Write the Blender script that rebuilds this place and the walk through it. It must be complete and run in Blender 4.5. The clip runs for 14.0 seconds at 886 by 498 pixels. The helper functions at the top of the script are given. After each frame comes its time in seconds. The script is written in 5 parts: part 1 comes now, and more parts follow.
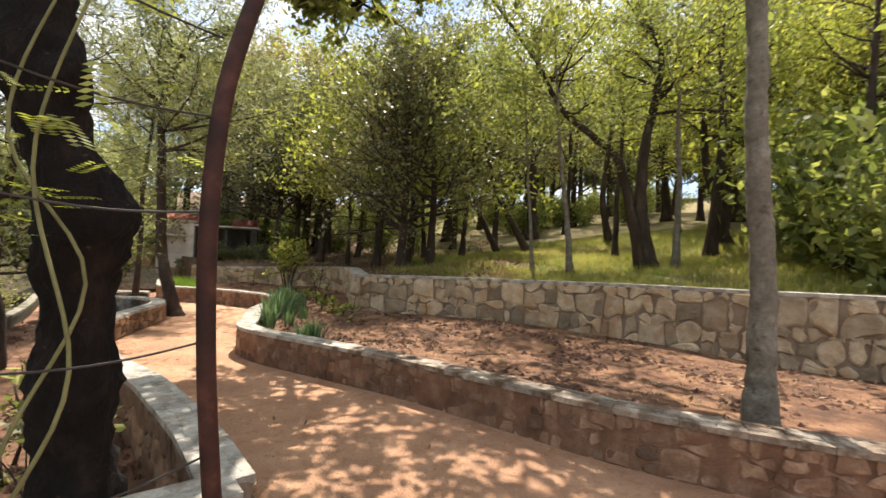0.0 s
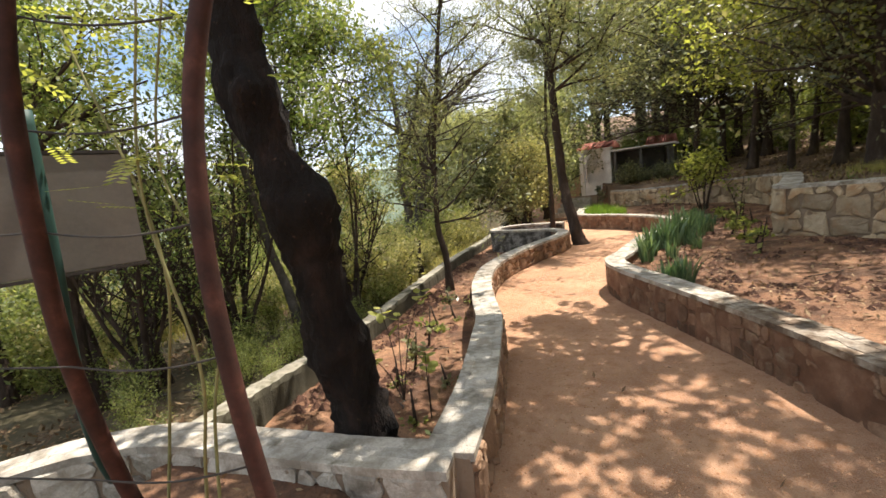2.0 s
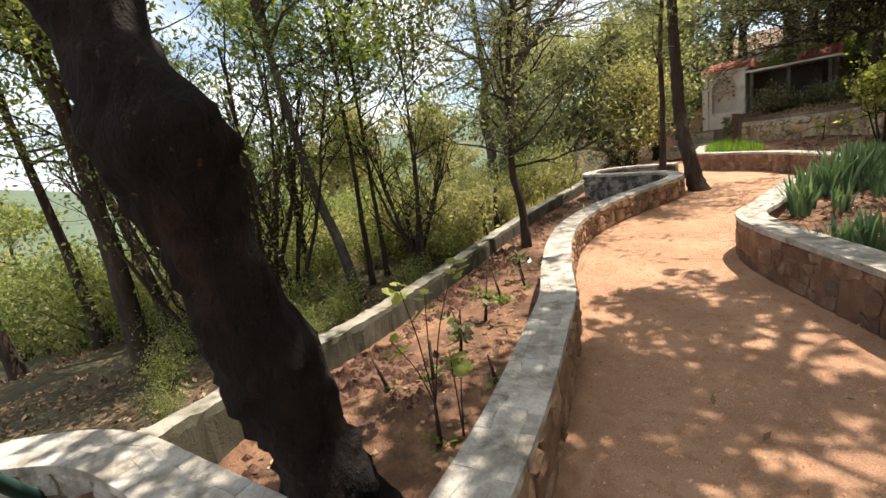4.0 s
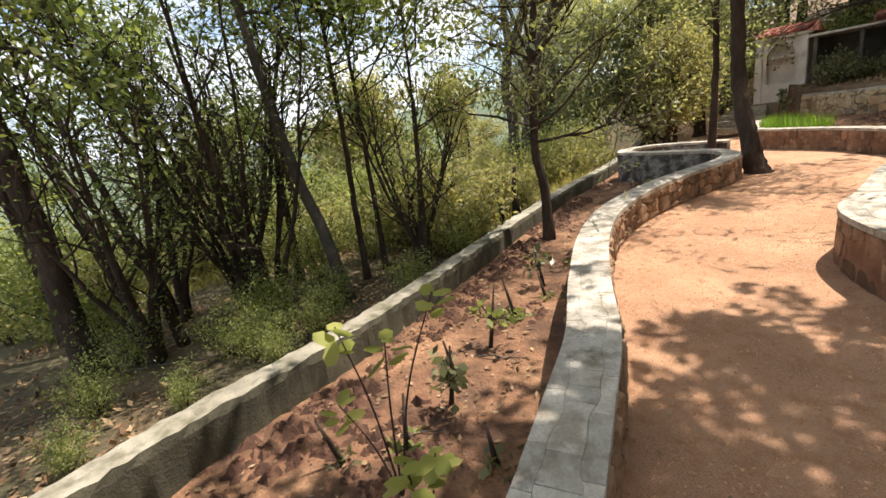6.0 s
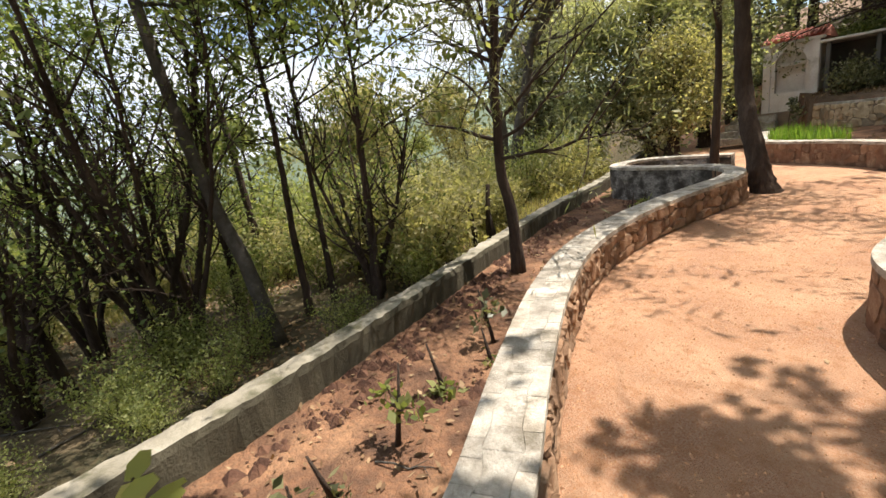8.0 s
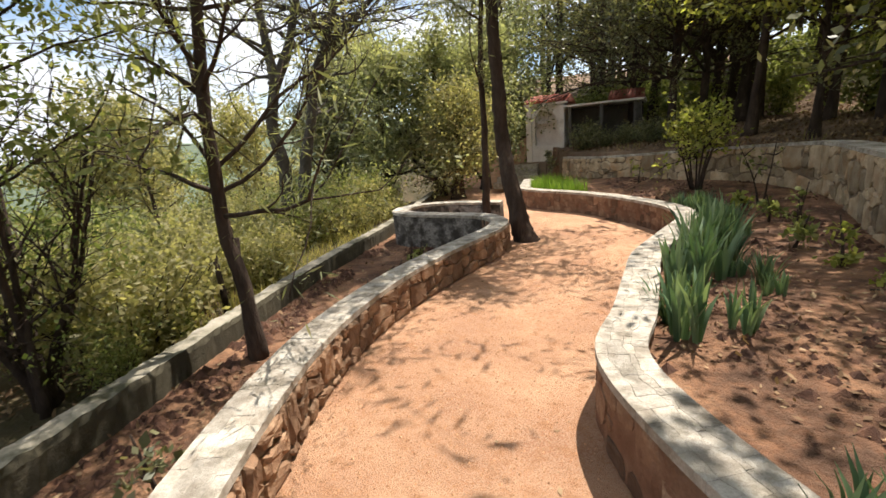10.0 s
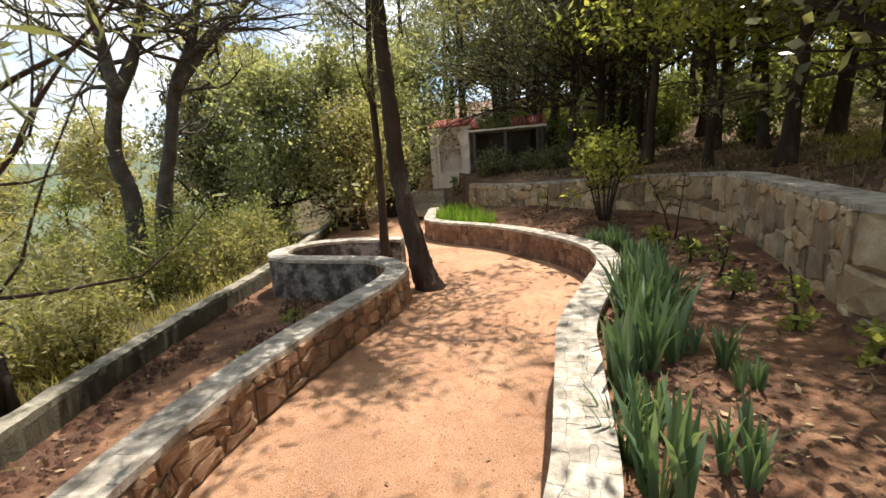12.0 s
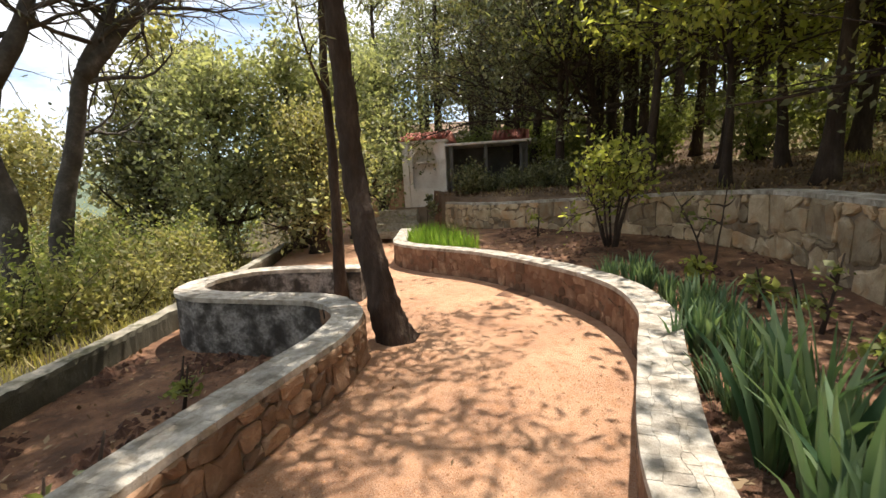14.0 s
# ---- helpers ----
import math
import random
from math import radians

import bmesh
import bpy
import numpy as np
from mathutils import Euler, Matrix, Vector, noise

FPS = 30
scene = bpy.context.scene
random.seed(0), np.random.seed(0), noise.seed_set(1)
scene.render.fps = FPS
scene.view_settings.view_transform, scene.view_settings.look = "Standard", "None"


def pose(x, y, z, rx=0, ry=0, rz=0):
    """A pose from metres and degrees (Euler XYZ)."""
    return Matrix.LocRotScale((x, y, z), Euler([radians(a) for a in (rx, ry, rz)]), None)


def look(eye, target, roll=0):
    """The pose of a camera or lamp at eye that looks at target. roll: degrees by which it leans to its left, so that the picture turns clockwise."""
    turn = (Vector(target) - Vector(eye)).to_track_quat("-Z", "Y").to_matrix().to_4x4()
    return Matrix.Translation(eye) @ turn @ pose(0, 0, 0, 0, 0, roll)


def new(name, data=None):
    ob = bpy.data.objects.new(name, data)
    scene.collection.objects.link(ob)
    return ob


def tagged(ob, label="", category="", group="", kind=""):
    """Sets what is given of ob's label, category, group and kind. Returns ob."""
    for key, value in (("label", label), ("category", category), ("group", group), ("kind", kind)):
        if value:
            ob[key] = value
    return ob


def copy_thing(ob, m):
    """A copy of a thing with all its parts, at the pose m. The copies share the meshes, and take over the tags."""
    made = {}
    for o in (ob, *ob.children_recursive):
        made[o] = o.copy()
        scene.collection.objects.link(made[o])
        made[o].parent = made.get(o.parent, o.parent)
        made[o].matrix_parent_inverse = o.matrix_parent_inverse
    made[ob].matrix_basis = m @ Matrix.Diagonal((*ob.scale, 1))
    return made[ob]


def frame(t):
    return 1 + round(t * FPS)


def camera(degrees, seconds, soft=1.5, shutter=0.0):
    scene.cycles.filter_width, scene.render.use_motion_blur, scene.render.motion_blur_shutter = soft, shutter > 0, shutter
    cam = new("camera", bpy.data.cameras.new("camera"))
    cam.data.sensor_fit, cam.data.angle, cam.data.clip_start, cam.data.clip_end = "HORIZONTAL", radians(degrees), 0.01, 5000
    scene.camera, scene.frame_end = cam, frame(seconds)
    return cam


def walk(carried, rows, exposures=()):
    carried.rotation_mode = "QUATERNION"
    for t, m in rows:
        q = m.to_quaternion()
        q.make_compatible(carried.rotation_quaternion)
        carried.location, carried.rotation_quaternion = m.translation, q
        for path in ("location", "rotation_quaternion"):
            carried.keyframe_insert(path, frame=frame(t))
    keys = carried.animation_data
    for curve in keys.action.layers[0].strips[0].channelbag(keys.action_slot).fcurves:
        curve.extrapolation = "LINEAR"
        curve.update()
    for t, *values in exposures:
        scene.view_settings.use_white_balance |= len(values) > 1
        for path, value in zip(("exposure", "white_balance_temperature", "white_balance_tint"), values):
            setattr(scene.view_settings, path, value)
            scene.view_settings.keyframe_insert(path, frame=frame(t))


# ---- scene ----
cam = camera(90.6, 14.0, soft=1.5, shutter=0.2)
# seconds, x, y, z, yaw, pitch, roll
ROWS = [
    (0.0, -0.171, -0.464, 1.482, -1.61, 1.44, -2.21),
    (0.5, -0.043, -0.153, 1.524, 9.52, -1.36, -1.37),
    (1.0, 0.214, 0.087, 1.545, 23.80, -3.90, 1.05),
    (1.5, 0.324, 0.316, 1.582, 39.93, -5.98, 4.34),
    (2.0, 0.514, 0.624, 1.595, 52.16, -7.22, 6.68),
    (2.5, 0.343, 0.874, 1.538, 56.12, -8.60, 7.69),
    (3.0, 0.111, 1.104, 1.494, 59.69, -9.77, 8.22),
    (3.5, -0.025, 1.342, 1.485, 62.76, -11.08, 8.56),
    (6.0, -1.043, 2.159, 1.393, 67.58, -15.28, 7.89),
    (6.5, -1.250, 2.365, 1.403, 67.75, -15.09, 7.67),
    (7.0, -1.380, 2.590, 1.408, 68.02, -15.00, 7.32),
    (7.5, -1.454, 2.790, 1.420, 68.32, -14.84, 7.63),
    (8.0, -1.606, 3.042, 1.381, 68.47, -14.28, 7.64),
    (8.5, -1.738, 3.293, 1.379, 65.12, -13.87, 7.15),
    (9.0, -1.817, 3.607, 1.387, 58.07, -13.82, 5.75),
    (11.5, -2.396, 4.783, 1.620, 34.49, -11.34, 4.31),
    (12.0, -2.581, 5.162, 1.569, 33.59, -10.98, 4.00),
    (12.5, -2.798, 5.507, 1.534, 32.56, -10.45, 3.69),
    (13.0, -3.091, 5.767, 1.501, 31.36, -9.56, 3.35),
    (13.5, -3.296, 6.094, 1.455, 30.73, -9.10, 3.19),
    (14.0, -3.439, 6.435, 1.414, 30.15, -8.41, 2.85),
]
walk(cam, [(t, pose(x, y, z, 90 + pitch, roll, yaw)) for t, x, y, z, yaw, pitch, roll in ROWS],
     exposures=[(0.0, 1.1), (2.0, 1.06), (6.0, 1.0), (7.5, 0.97), (9.0, 0.86), (11.5, 0.9), (14.0, 1.02)])

# world, sun and exposure
SUN_AZ, SUN_EL = 88.0, 66.0   # degrees: azimuth from +x towards +y, elevation
world = bpy.data.worlds.new("sky")
scene.world = world
world.use_nodes = True
wn, wl = world.node_tree.nodes, world.node_tree.links
wn.clear()
sky = wn.new("ShaderNodeTexSky")
sky.sky_type, sky.sun_disc = 'NISHITA', False
sky.sun_elevation, sky.sun_rotation = radians(SUN_EL), radians(90 - SUN_AZ)
wc, wm, wno = wn.new("ShaderNodeTexCoord"), wn.new("ShaderNodeMapping"), wn.new("ShaderNodeTexNoise")
wm.inputs["Scale"].default_value = (1.0, 1.0, 2.6)
wno.inputs["Scale"].default_value, wno.inputs["Detail"].default_value, wno.inputs["Roughness"].default_value = 2.6, 7, 0.6
wr = wn.new("ShaderNodeValToRGB")
wr.color_ramp.elements[0].position, wr.color_ramp.elements[1].position = 0.40, 0.56
wmix = wn.new("ShaderNodeMix")
wmix.data_type = 'RGBA'
wmix.inputs[7].default_value = (6.2, 6.4, 6.8, 1)
wbg, wout = wn.new("ShaderNodeBackground"), wn.new("ShaderNodeOutputWorld")
wbg.inputs["Strength"].default_value = 0.108
wl.new(wc.outputs["Generated"], wm.inputs["Vector"])
wl.new(wm.outputs["Vector"], wno.inputs["Vector"])
wl.new(wno.outputs["Fac"], wr.inputs["Fac"])
wl.new(wr.outputs["Color"], wmix.inputs[0])
wl.new(sky.outputs["Color"], wmix.inputs[6])
wl.new(wmix.outputs[2], wbg.inputs["Color"])
wl.new(wbg.outputs["Background"], wout.inputs["Surface"])
SUN_DIR = Vector((math.cos(radians(SUN_EL)) * math.cos(radians(SUN_AZ)), math.cos(radians(SUN_EL)) * math.sin(radians(SUN_AZ)), math.sin(radians(SUN_EL))))
sun_data = bpy.data.lights.new("sun", 'SUN')
sun_data.energy, sun_data.angle, sun_data.color = 5.0, radians(0.5), (1.0, 0.92, 0.825)
sun = new("sun", sun_data)
sun.matrix_world = look(SUN_DIR * 60, (0, 0, 0))


# ---- materials ----
def material(name, build):
    m = bpy.data.materials.new(name)
    m.use_nodes = True
    n, l = m.node_tree.nodes, m.node_tree.links
    bsdf = n["Principled BSDF"]
    build(n, l, bsdf)
    return m


def noise_node(n, l, scale, detail=6, rough=0.6, coord="Object", stretch=None):
    c = n.new("ShaderNodeTexCoord")
    t = n.new("ShaderNodeTexNoise")
    t.inputs["Scale"].default_value, t.inputs["Detail"].default_value, t.inputs["Roughness"].default_value = scale, detail, rough
    if stretch:
        mp = n.new("ShaderNodeMapping")
        mp.inputs["Scale"].default_value = stretch
        l.new(c.outputs[coord], mp.inputs["Vector"])
        l.new(mp.outputs["Vector"], t.inputs["Vector"])
    else:
        l.new(c.outputs[coord], t.inputs["Vector"])
    return t.outputs["Fac"]


def ramp(n, l, fac, stops):
    r = n.new("ShaderNodeValToRGB")
    e = r.color_ramp.elements
    while len(e) < len(stops):
        e.new(0.5)
    for k, (p, c) in zip(e, stops):
        k.position, k.color = p, (*c, 1)
    l.new(fac, r.inputs["Fac"])
    return r.outputs["Color"]


def mix(n, l, fac, a, b, mode='MIX'):
    m = n.new("ShaderNodeMix")
    m.data_type, m.blend_type = 'RGBA', mode
    for sock, v in ((m.inputs[0], fac), (m.inputs[6], a), (m.inputs[7], b)):
        if isinstance(v, (int, float)):
            sock.default_value = v
        elif isinstance(v, tuple):
            sock.default_value = (*v, 1)
        else:
            l.new(v, sock)
    return m.outputs[2]


def bump(n, l, bsdf, height, strength, distance):
    b = n.new("ShaderNodeBump")
    b.inputs["Strength"].default_value, b.inputs["Distance"].default_value = strength, distance
    l.new(height, b.inputs["Height"])
    l.new(b.outputs["Normal"], bsdf.inputs["Normal"])


def surface(name, stops, scale=3.0, grain=60.0, tint=(0.35, 0.3, 0.25), tint_amount=0.35, rough=0.9, bump_s=0.5, bump_d=0.01, patch=None, island=0.0, per_object=0.0, stretch=None):
    """Two scales of colour noise, optional patches of another colour, and relief."""
    def build(n, l, bsdf):
        a = noise_node(n, l, scale, stretch=stretch)
        col = ramp(n, l, a, stops)
        g = noise_node(n, l, grain, 4, 0.7, stretch=stretch)
        col = mix(n, l, ramp(n, l, g, [(0.35, (0, 0, 0)), (0.7, (tint_amount,) * 3)]), col, tint)
        if patch:
            colour, sc, lo, hi = patch
            p = noise_node(n, l, sc, 5, 0.65)
            col = mix(n, l, ramp(n, l, p, [(lo, (0, 0, 0)), (hi, (1, 1, 1))]), col, colour)
        if island or per_object:
            src = n.new("ShaderNodeNewGeometry").outputs["Random Per Island"] if island else n.new("ShaderNodeObjectInfo").outputs["Random"]
            k = island or per_object
            v = ramp(n, l, src, [(0.0, (1 - k,) * 3), (1.0, (1 + k, 1 + k * 0.95, 1 + k * 0.85))])
            col = mix(n, l, 1.0, col, v, 'MULTIPLY')
        l.new(col, bsdf.inputs["Base Color"])
        bsdf.inputs["Roughness"].default_value = rough
        bsdf.inputs["Specular IOR Level"].default_value = 0.25
        if bump_s:
            bump(n, l, bsdf, g, bump_s, bump_d)
    return material(name, build)


def leaf_material(name, stops, rough=0.55, translucent=0.54, spec=0.3):
    """Each leaf takes its colour from a ramp; light shines through in part."""
    def build(n, l, bsdf):
        geo = n.new("ShaderNodeNewGeometry")
        col = ramp(n, l, geo.outputs["Random Per Island"], stops)
        big = noise_node(n, l, 1.1, 3, 0.5)
        col = mix(n, l, 1.0, col, ramp(n, l, big, [(0.3, (0.85, 0.9, 0.82)), (0.7, (1.35, 1.3, 1.15))]), 'MULTIPLY')
        l.new(col, bsdf.inputs["Base Color"])
        bsdf.inputs["Roughness"].default_value = rough
        bsdf.inputs["Specular IOR Level"].default_value = spec
        tr = n.new("ShaderNodeBsdfTranslucent")
        l.new(mix(n, l, 1.0, col, (1.3, 1.3, 0.7), 'MULTIPLY'), tr.inputs["Color"])
        ms = n.new("ShaderNodeMixShader")
        ms.inputs[0].default_value = translucent
        l.new(bsdf.outputs["BSDF"], ms.inputs[1])
        l.new(tr.outputs["BSDF"], ms.inputs[2])
        l.new(ms.outputs["Shader"], n["Material Output"].inputs["Surface"])
    return material(name, build)


M_PATH = surface("red_earth_path", [(0.36, (0.345, 0.15, 0.076)), (0.5, (0.465, 0.226, 0.117)), (0.64, (0.57, 0.31, 0.175))], 1.3, 110, (0.58, 0.40, 0.27), 0.85, 0.95, 1.0, 0.02, patch=((0.40, 0.20, 0.10), 9.0, 0.5, 0.72))
M_BED = surface("bed_soil", [(0.36, (0.09, 0.045, 0.027)), (0.5, (0.25, 0.122, 0.066)), (0.66, (0.42, 0.23, 0.125))], 2.2, 40, (0.14, 0.09, 0.06), 0.7, 0.95, 1.0, 0.03, patch=((0.11, 0.062, 0.04), 3.1, 0.50, 0.66))
M_HILL = surface("hill_ground", [(0.38, (0.13, 0.135, 0.05)), (0.5, (0.23, 0.2, 0.095)), (0.62, (0.30, 0.2, 0.12))], 0.9, 26, (0.30, 0.24, 0.12), 0.6, 0.95, 1.0, 0.04)
M_VALLEY = surface("valley_ground", [(0.35, (0.045, 0.045, 0.022)), (0.5, (0.085, 0.075, 0.04)), (0.68, (0.17, 0.12, 0.07))], 0.8, 22, (0.12, 0.085, 0.05), 0.6, 0.95, 1.0, 0.05)
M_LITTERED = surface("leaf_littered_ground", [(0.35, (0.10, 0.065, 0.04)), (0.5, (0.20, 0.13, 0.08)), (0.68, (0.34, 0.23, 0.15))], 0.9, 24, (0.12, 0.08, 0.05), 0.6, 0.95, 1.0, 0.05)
M_FAR = surface("far_wooded_hills", [(0.35, (0.055, 0.08, 0.05)), (0.6, (0.095, 0.12, 0.075))], 0.06, 0.5, (0.12, 0.145, 0.09), 0.6, 0.95, 0, 0)
M_MORTAR = surface("mortar", [(0.3, (0.17, 0.12, 0.082)), (0.6, (0.28, 0.21, 0.15))], 4, 70, (0.24, 0.18, 0.12), 0.5, 0.95, 0.8, 0.012)
M_RUBBLE = surface("red_rubble_stone", [(0.3, (0.15, 0.085, 0.05)), (0.5, (0.27, 0.16, 0.095)), (0.7, (0.40, 0.27, 0.175))], 6, 60, (0.18, 0.12, 0.08), 0.55, 0.92, 0.8, 0.012, per_object=0.3)
M_MUD = surface("red_mud_render", [(0.3, (0.13, 0.07, 0.042)), (0.5, (0.21, 0.115, 0.07)), (0.7, (0.30, 0.185, 0.12))], 5, 60, (0.14, 0.08, 0.05), 0.5, 0.95, 0.9, 0.015)
M_SMALL = surface("small_brown_stone", [(0.3, (0.15, 0.088, 0.055)), (0.5, (0.23, 0.14, 0.09)), (0.7, (0.36, 0.26, 0.18))], 7, 60, (0.13, 0.08, 0.05), 0.5, 0.92, 0.9, 0.015, per_object=0.45)
M_STONE = surface("pale_field_stone", [(0.3, (0.28, 0.20, 0.125)), (0.5, (0.43, 0.335, 0.22)), (0.7, (0.56, 0.455, 0.32))], 5, 55, (0.26, 0.2, 0.14), 0.5, 0.9, 0.8, 0.012, patch=((0.36, 0.21, 0.105), 2.3, 0.50, 0.70), per_object=0.45)
M_COPING = surface("pale_coping", [(0.36, (0.30, 0.26, 0.21)), (0.5, (0.47, 0.43, 0.365)), (0.64, (0.60, 0.56, 0.49))], 7, 75, (0.26, 0.22, 0.17), 0.5, 0.93, 0.9, 0.012, patch=((0.19, 0.165, 0.125), 6.5, 0.52, 0.68), per_object=0.2)
M_OLD_COPING = surface("brown_weathered_coping", [(0.36, (0.22, 0.165, 0.12)), (0.5, (0.36, 0.295, 0.225)), (0.64, (0.52, 0.46, 0.38))], 6, 65, (0.16, 0.11, 0.075), 0.5, 0.93, 0.9, 0.015, patch=((0.13, 0.085, 0.055), 5.0, 0.48, 0.62), per_object=0.3)
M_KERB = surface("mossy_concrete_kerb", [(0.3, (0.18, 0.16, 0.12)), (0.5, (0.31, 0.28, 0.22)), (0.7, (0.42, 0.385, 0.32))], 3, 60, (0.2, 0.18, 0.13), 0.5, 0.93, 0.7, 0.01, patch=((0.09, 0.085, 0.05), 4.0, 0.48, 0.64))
# kerb sides: shade is put into this dark colour along with the moss
M_KERB_SIDE = surface("shaded_mossy_concrete", [(0.3, (0.045, 0.04, 0.028)), (0.55, (0.085, 0.075, 0.05)), (0.75, (0.17, 0.15, 0.105))], 3, 50, (0.05, 0.045, 0.03), 0.5, 0.95, 0.8, 0.012)
M_BASIN = surface("weathered_grey_render", [(0.42, (0.05, 0.045, 0.04)), (0.5, (0.15, 0.14, 0.125)), (0.58, (0.38, 0.355, 0.325))], 5.0, 38, (0.07, 0.06, 0.05), 0.8, 0.93, 0.8, 0.012)
M_BARK = surface("dark_bark", [(0.3, (0.030, 0.020, 0.014)), (0.55, (0.075, 0.052, 0.038)), (0.75, (0.14, 0.105, 0.078))], 6, 28, (0.03, 0.02, 0.015), 0.7, 0.95, 1.0, 0.03, stretch=(1, 1, 0.3))
M_BARK_BLACK = surface("black_burnt_bark", [(0.35, (0.008, 0.006, 0.005)), (0.52, (0.015, 0.010, 0.008)), (0.66, (0.035, 0.021, 0.016))], 7, 34, (0.012, 0.009, 0.007), 0.7, 0.95, 1.0, 0.04, patch=((0.10, 0.058, 0.035), 26.0, 0.64, 0.74), stretch=(1, 1, 0.45))
M_BARK_GREY = surface("grey_lichen_bark", [(0.3, (0.12, 0.10, 0.075)), (0.55, (0.22, 0.19, 0.15)), (0.75, (0.36, 0.33, 0.27))], 7, 30, (0.1, 0.085, 0.06), 0.6, 0.95, 0.9, 0.02, patch=((0.07, 0.055, 0.04), 9.0, 0.58, 0.7))
M_BARK_BARE = surface("weathered_grey_bark", [(0.3, (0.05, 0.042, 0.034)), (0.55, (0.10, 0.088, 0.072)), (0.75, (0.19, 0.17, 0.145))], 5, 26, (0.05, 0.04, 0.03), 0.6, 0.95, 0.9, 0.02)
M_LEAF = leaf_material("spring_leaf", [(0.0, (0.11, 0.135, 0.05)), (0.5, (0.19, 0.215, 0.085)), (1.0, (0.32, 0.325, 0.15))])
M_LEAF_VALLEY = leaf_material("deep_green_leaf", [(0.0, (0.08, 0.12, 0.04)), (0.5, (0.15, 0.195, 0.07)), (1.0, (0.27, 0.30, 0.13))])
M_LEAF_YELLOW = leaf_material("yellow_green_leaf", [(0.0, (0.18, 0.20, 0.05)), (0.5, (0.28, 0.30, 0.08)), (1.0, (0.42, 0.41, 0.15))])
M_LEAF_DARK = leaf_material("dark_leaf", [(0.0, (0.065, 0.072, 0.038)), (0.5, (0.13, 0.135, 0.07)), (1.0, (0.27, 0.255, 0.15))], 0.38, 0.35, 0.5)
M_LEAF_GREY = leaf_material("grey_green_needles", [(0.0, (0.125, 0.14, 0.08)), (0.5, (0.20, 0.215, 0.125)), (1.0, (0.32, 0.32, 0.20))], 0.6, 0.4)
M_LEAF_BUSH = leaf_material("scrub_leaf", [(0.0, (0.17, 0.165, 0.08)), (0.5, (0.27, 0.255, 0.14)), (1.0, (0.42, 0.375, 0.23))])
M_LEAF_OLIVE = leaf_material("olive_brown_leaf", [(0.0, (0.12, 0.10, 0.05)), (0.5, (0.20, 0.185, 0.085)), (1.0, (0.33, 0.29, 0.15))])
M_LEAF_OAK = leaf_material("pale_oak_leaf", [(0.0, (0.15, 0.165, 0.10)), (0.5, (0.25, 0.265, 0.165)), (1.0, (0.40, 0.40, 0.28))])
M_LEAF_BROWN = leaf_material("brown_dry_leaf", [(0.0, (0.14, 0.095, 0.05)), (0.5, (0.21, 0.15, 0.08)), (1.0, (0.30, 0.22, 0.12))])
M_IRIS = leaf_material("iris_blade", [(0.0, (0.045, 0.09, 0.05)), (0.5, (0.085, 0.145, 0.08)), (1.0, (0.19, 0.26, 0.15))], 0.45, 0.25, 0.4)
M_GRASS = leaf_material("fresh_grass", [(0.0, (0.09, 0.17, 0.025)), (0.6, (0.15, 0.26, 0.04)), (1.0, (0.25, 0.31, 0.08))])
M_STRAW = leaf_material("dry_grass", [(0.0, (0.20, 0.20, 0.07)), (0.5, (0.30, 0.27, 0.11)), (1.0, (0.42, 0.35, 0.18))])
M_LITTER = leaf_material("fallen_leaf", [(0.0, (0.09, 0.05, 0.03)), (0.5, (0.18, 0.11, 0.065)), (1.0, (0.34, 0.24, 0.155))], 0.8, 0.1)
M_PLASTER = surface("stained_white_plaster", [(0.3, (0.58, 0.52, 0.47)), (0.5, (0.72, 0.68, 0.63)), (0.7, (0.80, 0.77, 0.73))], 1.6, 40, (0.4, 0.34, 0.28), 0.4, 0.93, 0.4, 0.01, patch=((0.27, 0.22, 0.18), 1.9, 0.56, 0.78))
# plaster of the wing, with the shade under the porch put into its colour
M_PLASTER_SHADED = surface("shaded_grey_plaster", [(0.3, (0.06, 0.055, 0.05)), (0.6, (0.13, 0.12, 0.11))], 1.6, 40, (0.08, 0.07, 0.06), 0.4, 0.93, 0.4, 0.01)
M_TILE = surface("red_roof_tile", [(0.3, (0.40, 0.12, 0.085)), (0.55, (0.55, 0.20, 0.15)), (0.75, (0.62, 0.36, 0.29))], 5, 40, (0.4, 0.25, 0.2), 0.4, 0.85, 0.5, 0.01, per_object=0.2)
M_RUST = surface("red_brown_paint", [(0.4, (0.03, 0.013, 0.010)), (0.55, (0.06, 0.022, 0.016)), (0.65, (0.10, 0.04, 0.027))], 9, 60, (0.05, 0.022, 0.016), 0.5, 0.72, 0.4, 0.004)
M_BOARD = surface("grey_brown_board", [(0.3, (0.10, 0.088, 0.074)), (0.6, (0.15, 0.135, 0.112))], 2, 50, (0.2, 0.17, 0.14), 0.3, 0.75, 0.2, 0.004)
M_GREEN = surface("green_paint", [(0.3, (0.016, 0.045, 0.038)), (0.6, (0.028, 0.07, 0.058))], 4, 50, (0.03, 0.06, 0.05), 0.4, 0.55, 0.3, 0.004)
M_WIRE = surface("dark_wire", [(0.3, (0.03, 0.025, 0.02)), (0.7, (0.06, 0.05, 0.045))], 8, 60, (0.05, 0.04, 0.03), 0.3, 0.6, 0, 0)
M_CLOD = surface("dark_dug_soil", [(0.3, (0.05, 0.026, 0.018)), (0.5, (0.11, 0.055, 0.036)), (0.7, (0.20, 0.105, 0.065))], 9, 60, (0.07, 0.04, 0.03), 0.5, 0.95, 0.8, 0.02, island=0.35)
